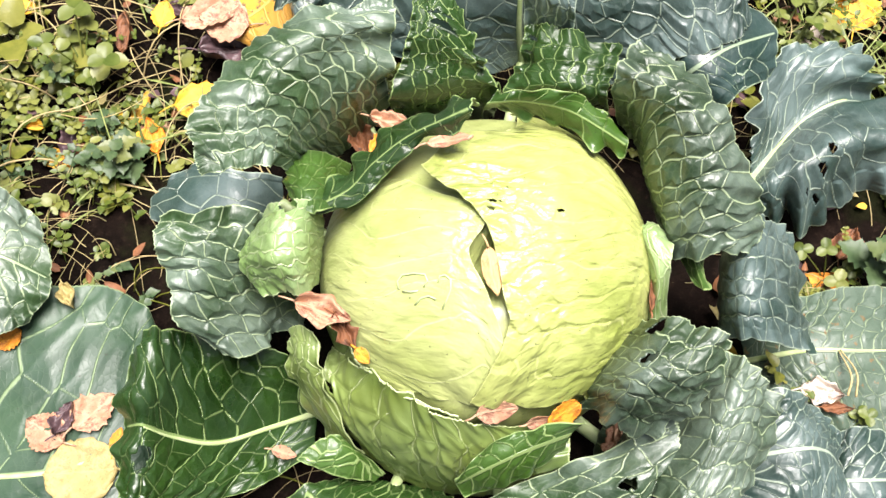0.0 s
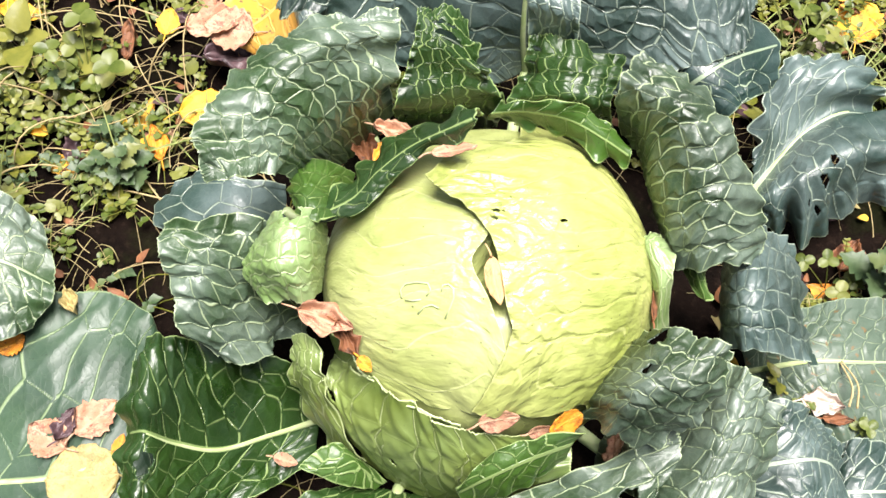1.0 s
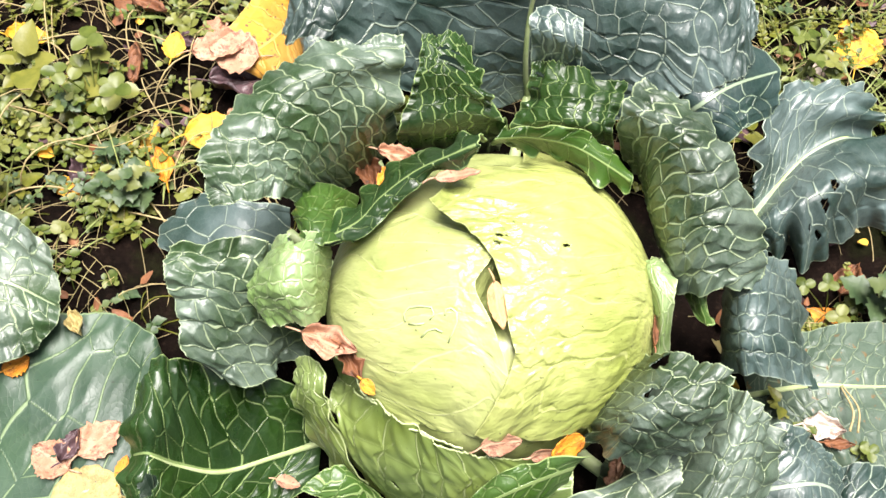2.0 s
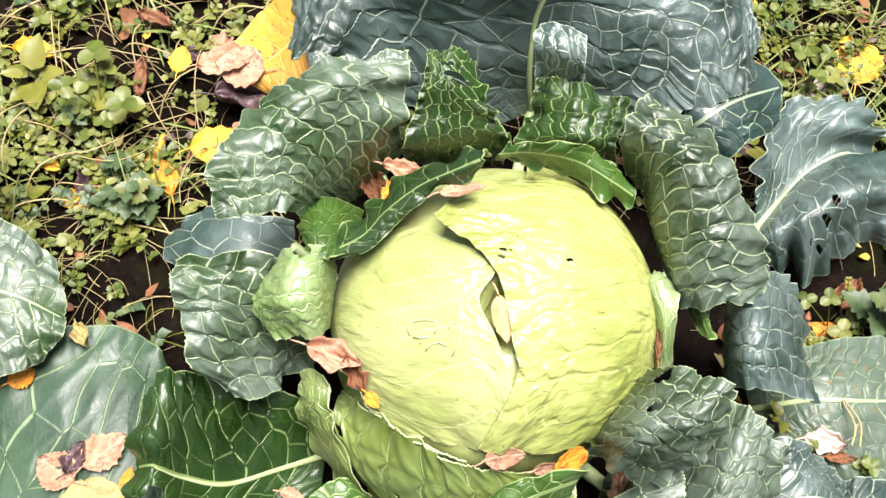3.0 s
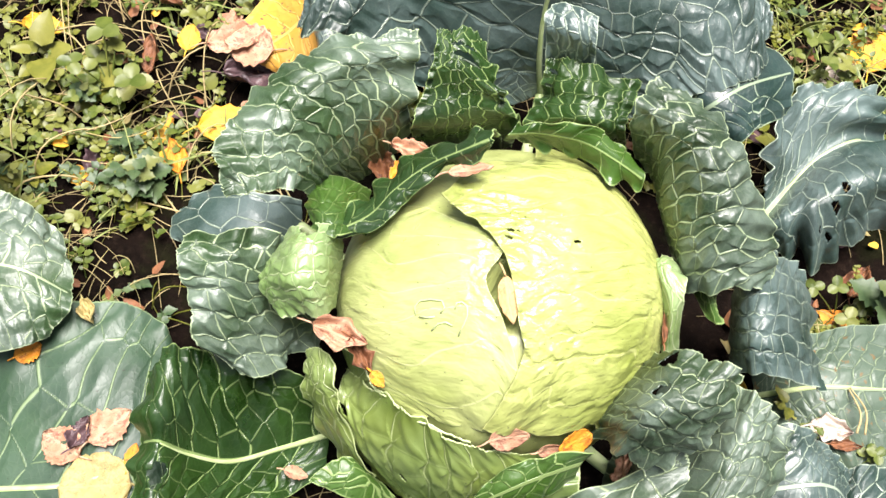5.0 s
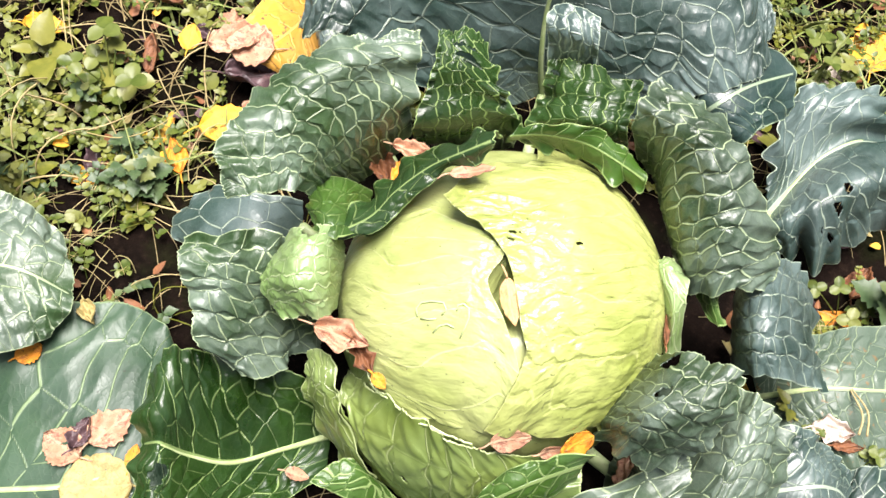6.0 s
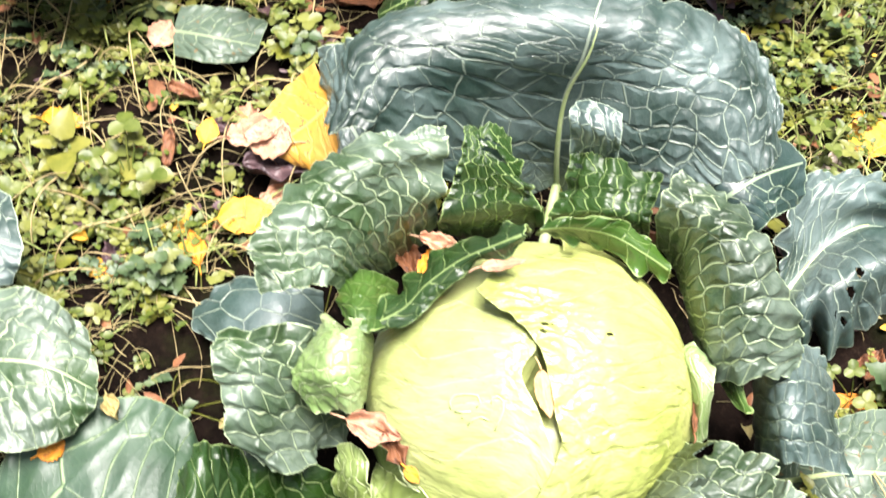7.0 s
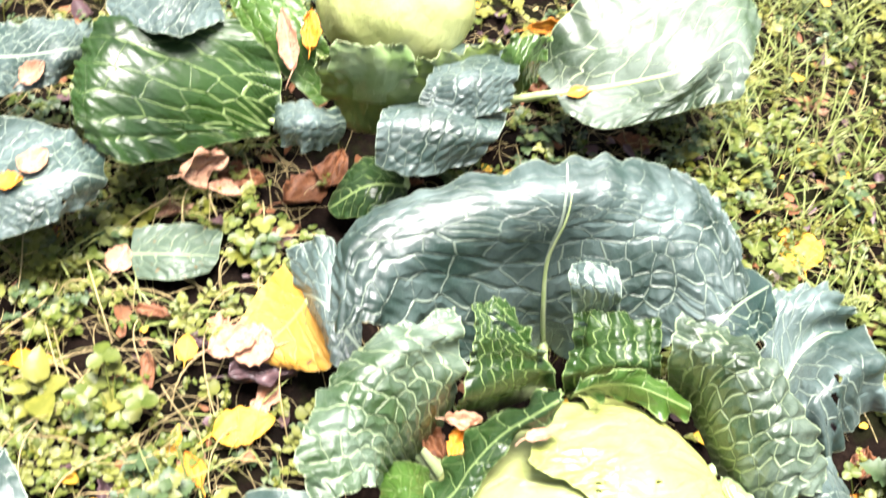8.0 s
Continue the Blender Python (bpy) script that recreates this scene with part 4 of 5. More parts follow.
leaf('wrapper_leaf', main_plant, 'head2', (
    ((-.049, .264, .131), (-.030, .214, .115), (.011, .177, .105), (.069, .165, .104)),
    ((-.034, .245, .160), (-.021, .219, .128), (.015, .188, .133), (.066, .170, .139)),
    ((-.024, .235, .176), (-.010, .215, .173), (.018, .193, .176), (.060, .178, .178))), ruffle=.002, fan=6, tip=1, base=1, seed=72, blister=.0006, wrap=1.02, jag=.03, bold=.6)

# ---- how high the cabbage leaves lie over each centimetre of soil ----
CELL, X0, Y0, NX, NY = 0.01, -1.2, -0.6, 240, 260
LOW, HIGH = np.full((NX, NY), 9.0), np.full((NX, NY), -9.0)
for plant_ob in (main_plant, back_plant, left_plant, far_plant):
    for piece in plant_ob.children_recursive:
        co = np.empty(len(piece.data.vertices) * 3, np.float32)
        piece.data.vertices.foreach_get("co", co)
        co = co.reshape(-1, 3)
        gi = np.clip(((co[:, 0] - X0) / CELL).astype(int), 0, NX - 1)
        gj = np.clip(((co[:, 1] - Y0) / CELL).astype(int), 0, NY - 1)
        np.minimum.at(LOW, (gi, gj), co[:, 2])
        np.maximum.at(HIGH, (gi, gj), co[:, 2])


def lowest_leaf(x, y, reach=1):
    i, j = int((x - X0) / CELL), int((y - Y0) / CELL)
    if not (reach <= i < NX - reach and reach <= j < NY - reach):
        return 9.0
    return LOW[i - reach:i + reach + 1, j - reach:j + reach + 1].min()


# ---- small leaves ----


def blade_arrays(length, width, kind="round", cup=0.15, droop=0.2, nu=7, nv=5, seed=0):
    """A small leaf along +y from the origin: rounded, lobed, toothed or narrow, with a fold along its middle."""
    rng = np.random.default_rng(seed)
    u = np.linspace(0, 1, nu)
    if kind == "round":
        prof = np.sqrt(np.clip(1 - (2 * u - 1.02) ** 2, 0, 1)) * 0.97 + 0.03
    elif kind == "heart":
        prof = np.clip((1 - u) ** 0.62 * (0.75 + 1.1 * u) * np.clip(u * 9, 0.25, 1), 0.02, 2)
    elif kind == "toothed":
        prof = np.sin(np.pi * u**0.75) * (1 + 0.18 * np.cos(np.arange(nu) * np.pi)) + 0.03
    else:
        prof = np.sin(np.pi * np.clip(u, 0, 1) ** 0.6) ** 0.7 + 0.03
    v = np.linspace(-1, 1, nv)
    X = prof[:, None] * v[None, :] * width / 2
    Y = np.repeat((u * length)[:, None], nv, 1) + (0.12 * length * np.abs(v)[None, :] * (u - 0.5)[:, None] if kind == "heart" else 0)
    Z = cup * np.abs(v)[None, :] ** 1.5 * width * prof[:, None] - droop * length * (u[:, None] ** 2)
    Z = Z + rng.normal(0, 0.012 * length, Z.shape)
    ids = np.arange(nu * nv).reshape(nu, nv)
    quads = np.stack([ids[:-1, :-1], ids[:-1, 1:], ids[1:, 1:], ids[1:, :-1]], -1).reshape(-1, 4)
    return np.stack([X, Y, Z], -1).reshape(-1, 3), quads


def turn(rx, rz):
    a, c = radians(rx), radians(rz)
    X = np.array(((1, 0, 0), (0, math.cos(a), -math.sin(a)), (0, math.sin(a), math.cos(a))))
    Z = np.array(((math.cos(c), -math.sin(c), 0), (math.sin(c), math.cos(c), 0), (0, 0, 1)))
    return Z @ X


def joined(pieces):
    """Vertices and faces of several (vertices, quads) joined."""
    verts, faces, at = [], [], 0
    for v, q in pieces:
        verts.append(v)
        faces.append(q + at)
        at += len(v)
    return np.concatenate(verts), np.concatenate(faces).tolist()


def weed_proto(kind, seed):
    """One small weed with a stem and separate leaves, at the origin."""
    rng = np.random.default_rng(seed)
    mat = {"clover": "weed_green", "nettle": "weed_bluish", "rosette": "weed_lime", "sprig": "weed_green"}[kind]
    words = {"clover": "low clover-like weed with three rounded leaflets per stalk", "nettle": "small bluish-green weed with toothed leaves in pairs",
             "rosette": "yellow-green rosette weed with broad rounded leaves", "sprig": "thin creeping weed sprig with small oval leaves"}[kind]
    ob = thing("weed", (0, 0, 0), words + " on soil", "weed", "weeds between the cabbages")
    if kind == "clover":
        for k in range(rng.integers(4, 7)):
            az, reach, up = rng.uniform(0, 360), rng.uniform(0.008, 0.034), rng.uniform(0.012, 0.040)
            end = turn(0, az) @ np.array((0, reach, up))
            s = np.linspace(0, 1, 5)[:, None]
            tube("stem", end * s * (1, 1, 0) + end * (0, 0, 1) * s**0.6, np.linspace(0.0008, 0.0005, 5), mat, ob, 4)
            size = rng.uniform(0.008, 0.016)
            pieces = []
            for j in range(3):
                v, q = blade_arrays(size, size * 0.95, "heart" if seed % 2 else "round", 0.12, 0.15, 7, 5, seed * 50 + k * 3 + j)
                pieces.append((v @ turn(rng.uniform(-8, 22), az + 120 * j).T + end, q))
            part("leaf", raw_mesh("leaf", *joined(pieces), mat), ob)
    elif kind == "nettle":
        lean = rng.normal(0, 0.010, 2)
        top = np.array((*lean, rng.uniform(0.03, 0.05)))
        tube("stem", top * np.linspace(0, 1, 5)[:, None], np.linspace(0.0014, 0.0009, 5), mat, ob, 5)
        for k in range(4):
            for j in range(2):
                size = (0.024 - 0.003 * k) * rng.uniform(0.8, 1.15)
                v, q = blade_arrays(size, size * 0.8, "toothed", 0.08, 0.2, 11, 5, seed * 9 + k * 2 + j)
                v = v @ turn(rng.uniform(0, 25), 90 * (k % 2) + 180 * j + rng.uniform(-25, 25)).T + top * (0.4 + 0.2 * k)
                part("leaf", raw_mesh("leaf", v, q.tolist(), mat), ob)
    elif kind == "rosette":
        for k in range(rng.integers(5, 9)):
            size = rng.uniform(0.016, 0.030)
            v, q = blade_arrays(size, size * rng.uniform(0.55, 0.8), "oval", 0.1, 0.25, 8, 5, seed * 11 + k)
            v = v + (0, 0.006, 0)
            v = v @ turn(rng.uniform(5, 40), 137.5 * k + rng.uniform(-15, 15)).T + (0, 0, 0.006 + 0.002 * k)
            part("leaf", raw_mesh("leaf", v, q.tolist(), mat), ob)
    else:
        az = rng.uniform(0, 360)
        s = np.linspace(0, 1, 8)[:, None]
        way = turn(0, az) @ np.array((0, rng.uniform(0.04, 0.07), 0))
        path = way * s + np.array((0.006, 0.004, 0)) * np.sin(s * 7) + np.array((0, 0, 1)) * (0.006 + 0.018 * np.sin(s * 2.4))
        tube("stem", path, np.linspace(0.0010, 0.0006, 8), mat, ob, 4)
        for k in range(7):
            for j in (-1, 1):
                size = rng.uniform(0.006, 0.012)
                v, q = blade_arrays(size, size * 0.7, "oval", 0.12, 0.15, 5, 3, seed * 13 + k)
                v = v @ turn(rng.uniform(0, 35), az + 70 * j + rng.uniform(-20, 20)).T + path[k + 1]
                part("leaf", raw_mesh("leaf", v, q.tolist(), mat), ob)
    return ob


def in_view_bed(x, y):
    """Weedy soil: beside and between the cabbages."""
    return not (math.hypot(x - 0.083, y - 0.30) < 0.25 or math.hypot(x - 0.06, y - 1.03) < 0.14)


def weeds():
    rng = np.random.default_rng(7)
    protos = [weed_proto(k, s) for k, ss in (("clover", (1, 2, 3, 4)), ("nettle", (5, 6)), ("rosette", (7, 8)), ("sprig", (9, 10, 11))) for s in ss]
    odds = np.array((2, 2, 2, 2, 1.6, 1.6, 1.5, 1.5, 4, 4, 4))
    odds = odds / odds.sum()
    first = set()
    placed = 0
    for _ in range(6000):
        x, y = rng.uniform(-0.50, 0.62), rng.uniform(0.15, 1.0)
        bare = noise.noise(Vector((x * 7, y * 7, 3.0)))
        if not in_view_bed(x, y) or lowest_leaf(x, y, 2) < 0.075 or bare < -0.05:
            continue
        k = int(rng.choice(len(protos), p=odds))
        m = Matrix.Translation((x, y, ground_height(x, y) - 0.001)) @ pose(0, 0, 0, rng.normal(0, 9), rng.normal(0, 9), rng.uniform(0, 360))
        scale = rng.uniform(0.55, 1.05)
        if k not in first:
            first.add(k)
            protos[k].scale = (scale,) * 3
            protos[k].matrix_basis = m @ Matrix.Diagonal((scale, scale, scale, 1))
        else:
            twin = copy_thing(protos[k], m)
            twin.scale = (scale,) * 3
        placed += 1
        if placed >= 295:
            break


def carpet(name, materials, count, size, label, category, seed, field=5.0, limit=0.0, rows=6, box=(-0.62, 0.8, 0.05, 1.5), round_leaf="oval", free=0.06):
    """A mat of creeping sprigs, each a thin stem with pairs of small leaves; one mesh."""
    rng = np.random.default_rng(seed)
    pieces, made = [], 0
    while made < count:
        x, y = rng.uniform(box[0], box[1]), rng.uniform(box[2], box[3])
        if noise.noise(Vector((x * field, y * field, seed))) < limit or not in_view_bed(x, y) or lowest_leaf(x, y, 2) < free:
            continue
        made += 1
        az, s = rng.uniform(0, 360), np.linspace(0, 1, rows)
        ln = size * rows * rng.uniform(0.45, 0.8)
        bend = rng.normal(0, 0.8)
        path = np.stack([x + np.cumsum(np.sin(-radians(az) - bend * s)) * ln / rows, y + np.cumsum(np.cos(radians(az) + bend * s)) * ln / rows,
                         ground_height(x, y) + 0.003 + rng.uniform(0.004, 0.030) * s**0.7], -1)
        pieces.append(strand_arrays(path, 0.0006))
        for k in range(1, rows):
            for j in (-1, 1):
                w = size * rng.uniform(0.6, 1.35) * (1.1 - 0.45 * k / rows)
                v, q = blade_arrays(w, w * rng.uniform(0.6, 0.95), round_leaf, 0.12, 0.15, 5, 3, len(pieces))
                pieces.append((v @ turn(rng.uniform(-10, 40), az + 65 * j + rng.uniform(-25, 25)).T + path[k], q))
    ob = new(name, raw_mesh(name, *joined(pieces), materials))
    return tagged(ob, label, category, kind="stuff")


def strand_arrays(path, radius, sides=3):
    tang = np.gradient(path, axis=0)
    tang /= np.linalg.norm(tang, axis=1, keepdims=True) + 1e-9
    a = np.cross(tang, (0.2, 0.1, 0.97))
    a /= np.linalg.norm(a, axis=1, keepdims=True) + 1e-9
    b = np.cross(tang, a)
    ang = np.arange(sides) * 2 * np.pi / sides
    ring = path[:, None] + (a[:, None] * np.cos(ang)[None, :, None] + b[:, None] * np.sin(ang)[None, :, None]) * radius
    n = len(path)
    q = [(i * sides + j, i * sides + (j + 1) % sides, (i + 1) * sides + (j + 1) % sides, (i + 1) * sides + j) for i in range(n - 1) for j in range(sides)]
    return ring.reshape(-1, 3), np.array(q)


def strands(name, material, count, label, category, seed, span, up, radius, box):
    """Thin stems strewn over the soil, one mesh."""
    rng = np.random.default_rng(seed)
    pieces = []
    while len(pieces) < count:
        x, y = rng.uniform(box[0], box[1]), rng.uniform(box[2], box[3])
        if not in_view_bed(x, y) or lowest_leaf(x, y, 2) < 0.06:
            continue
        az, n = rng.uniform(0, 6.28), 9
        s = np.linspace(0, 1, n)
        ln = rng.uniform(*span)
        bend = rng.normal(0, 0.9)
        hx = np.cumsum(np.cos(az + bend * s)) * ln / n
        hy = np.cumsum(np.sin(az + bend * s)) * ln / n
        hz = ground_height(x, y) + 0.003 + rng.uniform(*up) * np.sin(np.pi * s**0.8) + 0.002 * np.sin(s * 9)
        pieces.append(strand_arrays(np.stack([x + hx, y + hy, hz], -1), radius * rng.uniform(0.6, 1.4)))
    ob = new(name, raw_mesh(name, *joined(pieces), material))
    return tagged(ob, label, category, kind="stuff")


def grass(count, box, seed):
    """Upright narrow blades with a fold, one mesh."""
    rng = np.random.default_rng(seed)
    pieces = []
    while len(pieces) < count:
        cx, cy = rng.uniform(box[0], box[1]), rng.uniform(box[2], box[3])
        if lowest_leaf(cx, cy, 2) < 0.06:
            continue
        for _ in range(rng.integers(5, 12)):
            x, y = cx + rng.normal(0, 0.012), cy + rng.normal(0, 0.012)
            ln = rng.uniform(0.03, 0.085)
            v, q = blade_arrays(ln, rng.uniform(0.0015, 0.0032), "narrow", 0.3, rng.uniform(0.2, 0.6), 7, 3, len(pieces))
            v = v @ turn(rng.uniform(35, 82), rng.uniform(0, 360)).T
            pieces.append((v + (x, y, ground_height(x, y)), q))
    ob = new("grass", raw_mesh("grass", *joined(pieces), "grass_green"))
    return tagged(ob, "sparse yellow-green grass blades growing among the weeds", "grass", kind="stuff")


weeds()
carpet("chickweed", "weed_lime", 800, 0.0068, "fine mat of small yellow-green chickweed leaves", "weed", 3, 6.0, 0.02, box=(-0.62, 1.0, 0.05, 1.5))
carpet("ground_ivy", "weed_green", 480, 0.010, "low mat of small green weed leaves close to soil", "weed", 5, 5.0, -0.05, 4, box=(-0.62, 1.0, 0.05, 1.5), round_leaf="round")
carpet("speedwell", "weed_bluish", 340, 0.011, "patches of small bluish-green speedwell leaves", "weed", 8, 4.0, 0.05, 5, round_leaf="toothed")
carpet("far_weeds", "weed_lime", 300, 0.016, "low weeds spreading over the soil behind", "weed", 9, 3.0, -0.1, 4, (-1.1, 1.2, 0.95, 2.1), "round")
strands("dry_stems", "straw", 2200, "tangle of thin dry straw-coloured stems on soil", "straw", 11, (0.03, 0.12), (0.001, 0.014), 0.0004, (-0.6, 0.75, 0.05, 1.3))
strands("runners", "weed_lime", 420, "thin creeping yellow-green stems between the weeds", "weed", 12, (0.03, 0.10), (0.004, 0.03), 0.0006, (-0.6, 0.75, 0.05, 1.3))
carpet("nettle_mat", "weed_green", 300, 0.012, "dense low mat of mixed green weed leaves beside the cabbages", "weed", 14, 5.0, -0.1, 4, (-0.62, -0.12, 0.42, 1.0), "round")
strands("dry_grass", "straw", 160, "thin pale dry grass stalks lying over the weeds", "straw", 15, (0.05, 0.16), (0.010, 0.045), 0.0008, (-0.62, -0.12, 0.40, 1.0))
grass(1500, (0.42, 1.0, 0.55, 1.35), 21)
grass(160, (-0.6, -0.15, 0.35, 1.1), 22)


def crumbs(name, material, count, size, label, seed):
    """Small crumpled scraps of dead leaves strewn over the soil, one mesh."""
    rng = np.random.default_rng(seed)
    pieces = []
    while len(pieces) < count:
        x, y = rng.uniform(-0.6, 0.8), rng.uniform(0.05, 1.4)
        if lowest_leaf(x, y) < 0.04 or noise.noise(Vector((x * 6, y * 6, seed))) < -0.1:
            continue
        s = size * rng.uniform(0.5, 1.6)
        v, q = blade_arrays(s, s * rng.uniform(0.4, 0.9), "oval", rng.uniform(-0.5, 0.6), rng.uniform(-0.4, 0.4), 6, 5, len(pieces) + seed)
        v = v @ turn(rng.uniform(-25, 40), rng.uniform(0, 360)).T
        pieces.append((v + (x, y, ground_height(x, y) + 0.25 * s + rng.uniform(0, 0.008)), q))
    ob = new(name, raw_mesh(name, *joined(pieces), material))
    return tagged(ob, label, "leaf litter", kind="stuff")


crumbs("brown_litter", "litter_brown", 420, 0.016, "crumpled brown leaf scraps strewn over soil", 31)
crumbs("yellow_litter", "litter_yellow", 110, 0.015, "small yellow leaf scraps strewn over soil", 32)
crumbs("pale_litter", "litter_tan", 150, 0.012, "pale dry leaf scraps strewn over soil", 33)
crumbs("dark_litter", "litter_black", 260, 0.020, "rotten dark leaf scraps strewn over soil", 34)

# ---- fallen leaves ----


def fallen_leaf(shape, material, x, y, z, length, width, azimuth, up, curl, label):
    """A dead tree leaf with a stalk, lying on what is below it: flat, cupped or crumpled."""
    seed = int(abs(x * 7919 + y * 104729) * 100) % 9973
    rng = np.random.default_rng(seed)
    nu, nv = 22, 17
    u, v = np.linspace(0, 1, nu)[:, None], np.linspace(-1, 1, nv)[None, :]
    if shape == "round":
        prof = np.clip(1 - np.abs(2 * u - 1) ** 2.3, 0, 1) ** 0.55
    else:
        prof = np.sin(np.pi * np.clip(u, 0, 1) ** 0.8) ** 0.75
    prof = prof * (1 + 0.10 * waves(u, rng, 3, 7) + 0.05 * waves(u, rng, 8, 15)) + 0.01
    X, Y = prof * v * width / 2, (u - 0.5) * length * (1 + 0.05 * waves(v, rng, 1, 3))
    amount = curl * width
    Z = amount * (0.9 * np.abs(v) ** 1.7 * prof + 0.5 * (2 * u - 1) ** 2) + 0 * v
    if shape == "crumple":
        Z = Z + amount * 0.45 * waves(u + 0.6 * v, rng, 0.6, 2.2) + amount * 0.35 * waves(v - 0.5 * u, rng, 0.8, 2.4)
        X = X * (0.85 + 0.2 * waves(u, rng, 1, 3))
    else:
        Z = Z + 0.05 * width * waves(u + v * 0.5, rng, 0.7, 2)
    Z = Z + 0.022 * width * waves(u * 1.3 + v * 0.7, rng, 2, 5) + 0.018 * width * waves(v - u * 0.8, rng, 2, 5)
    flat = np.stack([X + 0 * u, Y + 0 * v], -1)
    d = np.abs(flat[..., 0]) - 0.0004
    for k in range(6):
        for s in (-1, 1):
            d = np.minimum(d, np.where(s * v > 0, np.abs(flat[..., 1] - (k / 6 - 0.42) * length - 0.8 * np.abs(flat[..., 0])), 1.0))
    Z = Z - Z.min() + 0.0015
    top = np.stack([flat[..., 0], flat[..., 1], Z], -1).reshape(-1, 3)
    total = nu * nv
    V = np.concatenate([top, top - (0, 0, 0.0005)])
    ids = np.arange(total).reshape(nu, nv)
    quads = np.stack([ids[:-1, :-1], ids[:-1, 1:], ids[1:, 1:], ids[1:, :-1]], -1).reshape(-1, 4)
    ring = np.concatenate([ids[0, :-1], ids[:-1, -1], ids[-1, :0:-1], ids[:0:-1, 0]])
    nxt = np.roll(ring, -1)
    faces = np.concatenate([quads, quads[:, ::-1] + total, np.stack([nxt, ring, ring + total, nxt + total], -1)]).tolist()
    me = raw_mesh("blade", V, faces, material, {"vein": np.tile(d.ravel(), 2)})
    ob = thing("fallen_leaf", (0, 0, 0), label, "dead leaf", "fallen leaves")
    part("blade", me, ob)
    s = np.linspace(0, 1, 6)[:, None]
    foot = top.reshape(nu, nv, 3)[0, nv // 2]
    path = foot + s * np.array((0.1 * length * rng.normal(), -0.28 * length, 0)) + np.array((0, 0, 1)) * (0.15 * length * s * (1 - s))
    part("leaf_stalk", tube_mesh("leaf_stalk", path, np.linspace(0.0009, 0.0006, 6), material, 5), ob)
    n = Vector(up).normalized()
    n = (n + Vector((0, 0, 0.35))).normalized()
    tilt = Vector((0, 0, 1)).rotation_difference(n).to_matrix().to_4x4()
    ob.matrix_basis = Matrix.Translation((x, y, z)) @ tilt @ pose(0, 0, 0, 0, 0, azimuth)
    return ob


fallen_leaf("round", "litter_orange", 0.135, 0.180, 0.171, 0.0288, 0.0214, -57, (0.46, -0.77, 0.44), .1, "orange round leaf lying on the cabbage")
fallen_leaf("oval", "litter_pink", 0.085, 0.177, 0.188, 0.0300, 0.0200, -80, (0.11, -0.91, 0.40), .1, "pinkish speckled dead leaf lying against the cabbage head")
fallen_leaf("oval", "litter_pink", 0.118, 0.175, 0.171, 0.0205, 0.0139, -77, (0.15, -0.97, 0.20), .2, "pinkish dead leaf scrap on the cabbage")
fallen_leaf("oval", "litter_pink", 0.046, 0.340, 0.278, 0.0323, 0.0153, -85, (-0.30, 0.51, 0.81), .1, "pinkish dead leaf lying on the cabbage head")
fallen_leaf("oval", "litter_apricot", 0.0745, 0.2525, 0.2590, 0.0330, 0.0150, -166, (0.30, -0.30, 0.88), .1, "tan dead leaf stuck in the cleft of the head")
fallen_leaf("crumple", "litter_pink", -0.040, 0.244, 0.192, 0.0430, 0.0270, -108, (0.00, -0.20, 0.98), .4, "crumpled brownish-pink dead leaf beside the cabbage head")
fallen_leaf("crumple", "litter_brown", -0.024, 0.232, 0.186, 0.0308, 0.0180, -148, (0.00, -0.20, 0.98), .4, "shrivelled brown dead leaf beside the cabbage head")
fallen_leaf("oval", "litter_orange", -0.011, 0.213, 0.190, 0.0145, 0.0097, -138, (0.00, -0.20, 0.98), .2, "small orange leaf scrap on the cabbage")
fallen_leaf("crumple", "litter_pink", 0.004, 0.400, 0.200, 0.0310, 0.0177, -99, (0.00, -0.20, 0.98), .5, "curled pink-brown dead leaf behind the cabbage head")
fallen_leaf("crumple", "litter_orange", 0.001, 0.389, 0.185, 0.0336, 0.0247, -30, (0.00, -0.20, 0.98), .4, "crumpled rusty dead leaf between cabbage leaves")
fallen_leaf("crumple", "litter_brown", -0.018, 0.399, 0.170, 0.0302, 0.0252, -158, (0.00, -0.20, 0.98), .4, "dark brown dead leaf between cabbage leaves")
fallen_leaf("oval", "litter_pink", -0.224, 0.197, 0.077, 0.0398, 0.0317, -45, (-0.05, 0.14, 0.99), .15, "pinkish dead leaf on a cabbage leaf")
fallen_leaf("oval", "litter_pink", -0.260, 0.182, 0.073, 0.0360, 0.0315, 61, (-0.06, -0.12, 0.99), .25, "pale orange-pink dead leaf on a cabbage leaf")
fallen_leaf("crumple", "litter_black", -0.245, 0.191, 0.076, 0.0270, 0.0207, -22, (-0.11, -0.03, 0.99), .4, "shrivelled purple-black dead leaf on a cabbage leaf")
fallen_leaf("round", "litter_tan", -0.228, 0.150, 0.075, 0.0565, 0.0521, 95, (-0.09, 0.02, 1.00), .04, "round speckled yellow-tan dead leaf on a cabbage leaf")
fallen_leaf("oval", "litter_orange", -0.203, 0.175, 0.077, 0.0206, 0.0116, -8, (0.04, 0.01, 1.00), .2, "small orange dead leaf on a cabbage leaf")
fallen_leaf("round", "litter_orange", -0.303, 0.259, 0.073, 0.0233, 0.0196, -61, (-0.08, -0.20, 0.98), .15, "orange dead leaf below a cabbage leaf")
fallen_leaf("crumple", "litter_tan", -0.258, 0.294, 0.075, 0.0237, 0.0171, -151, (-0.23, 0.10, 0.97), .4, "tan shrivelled leaf scrap on a cabbage leaf")
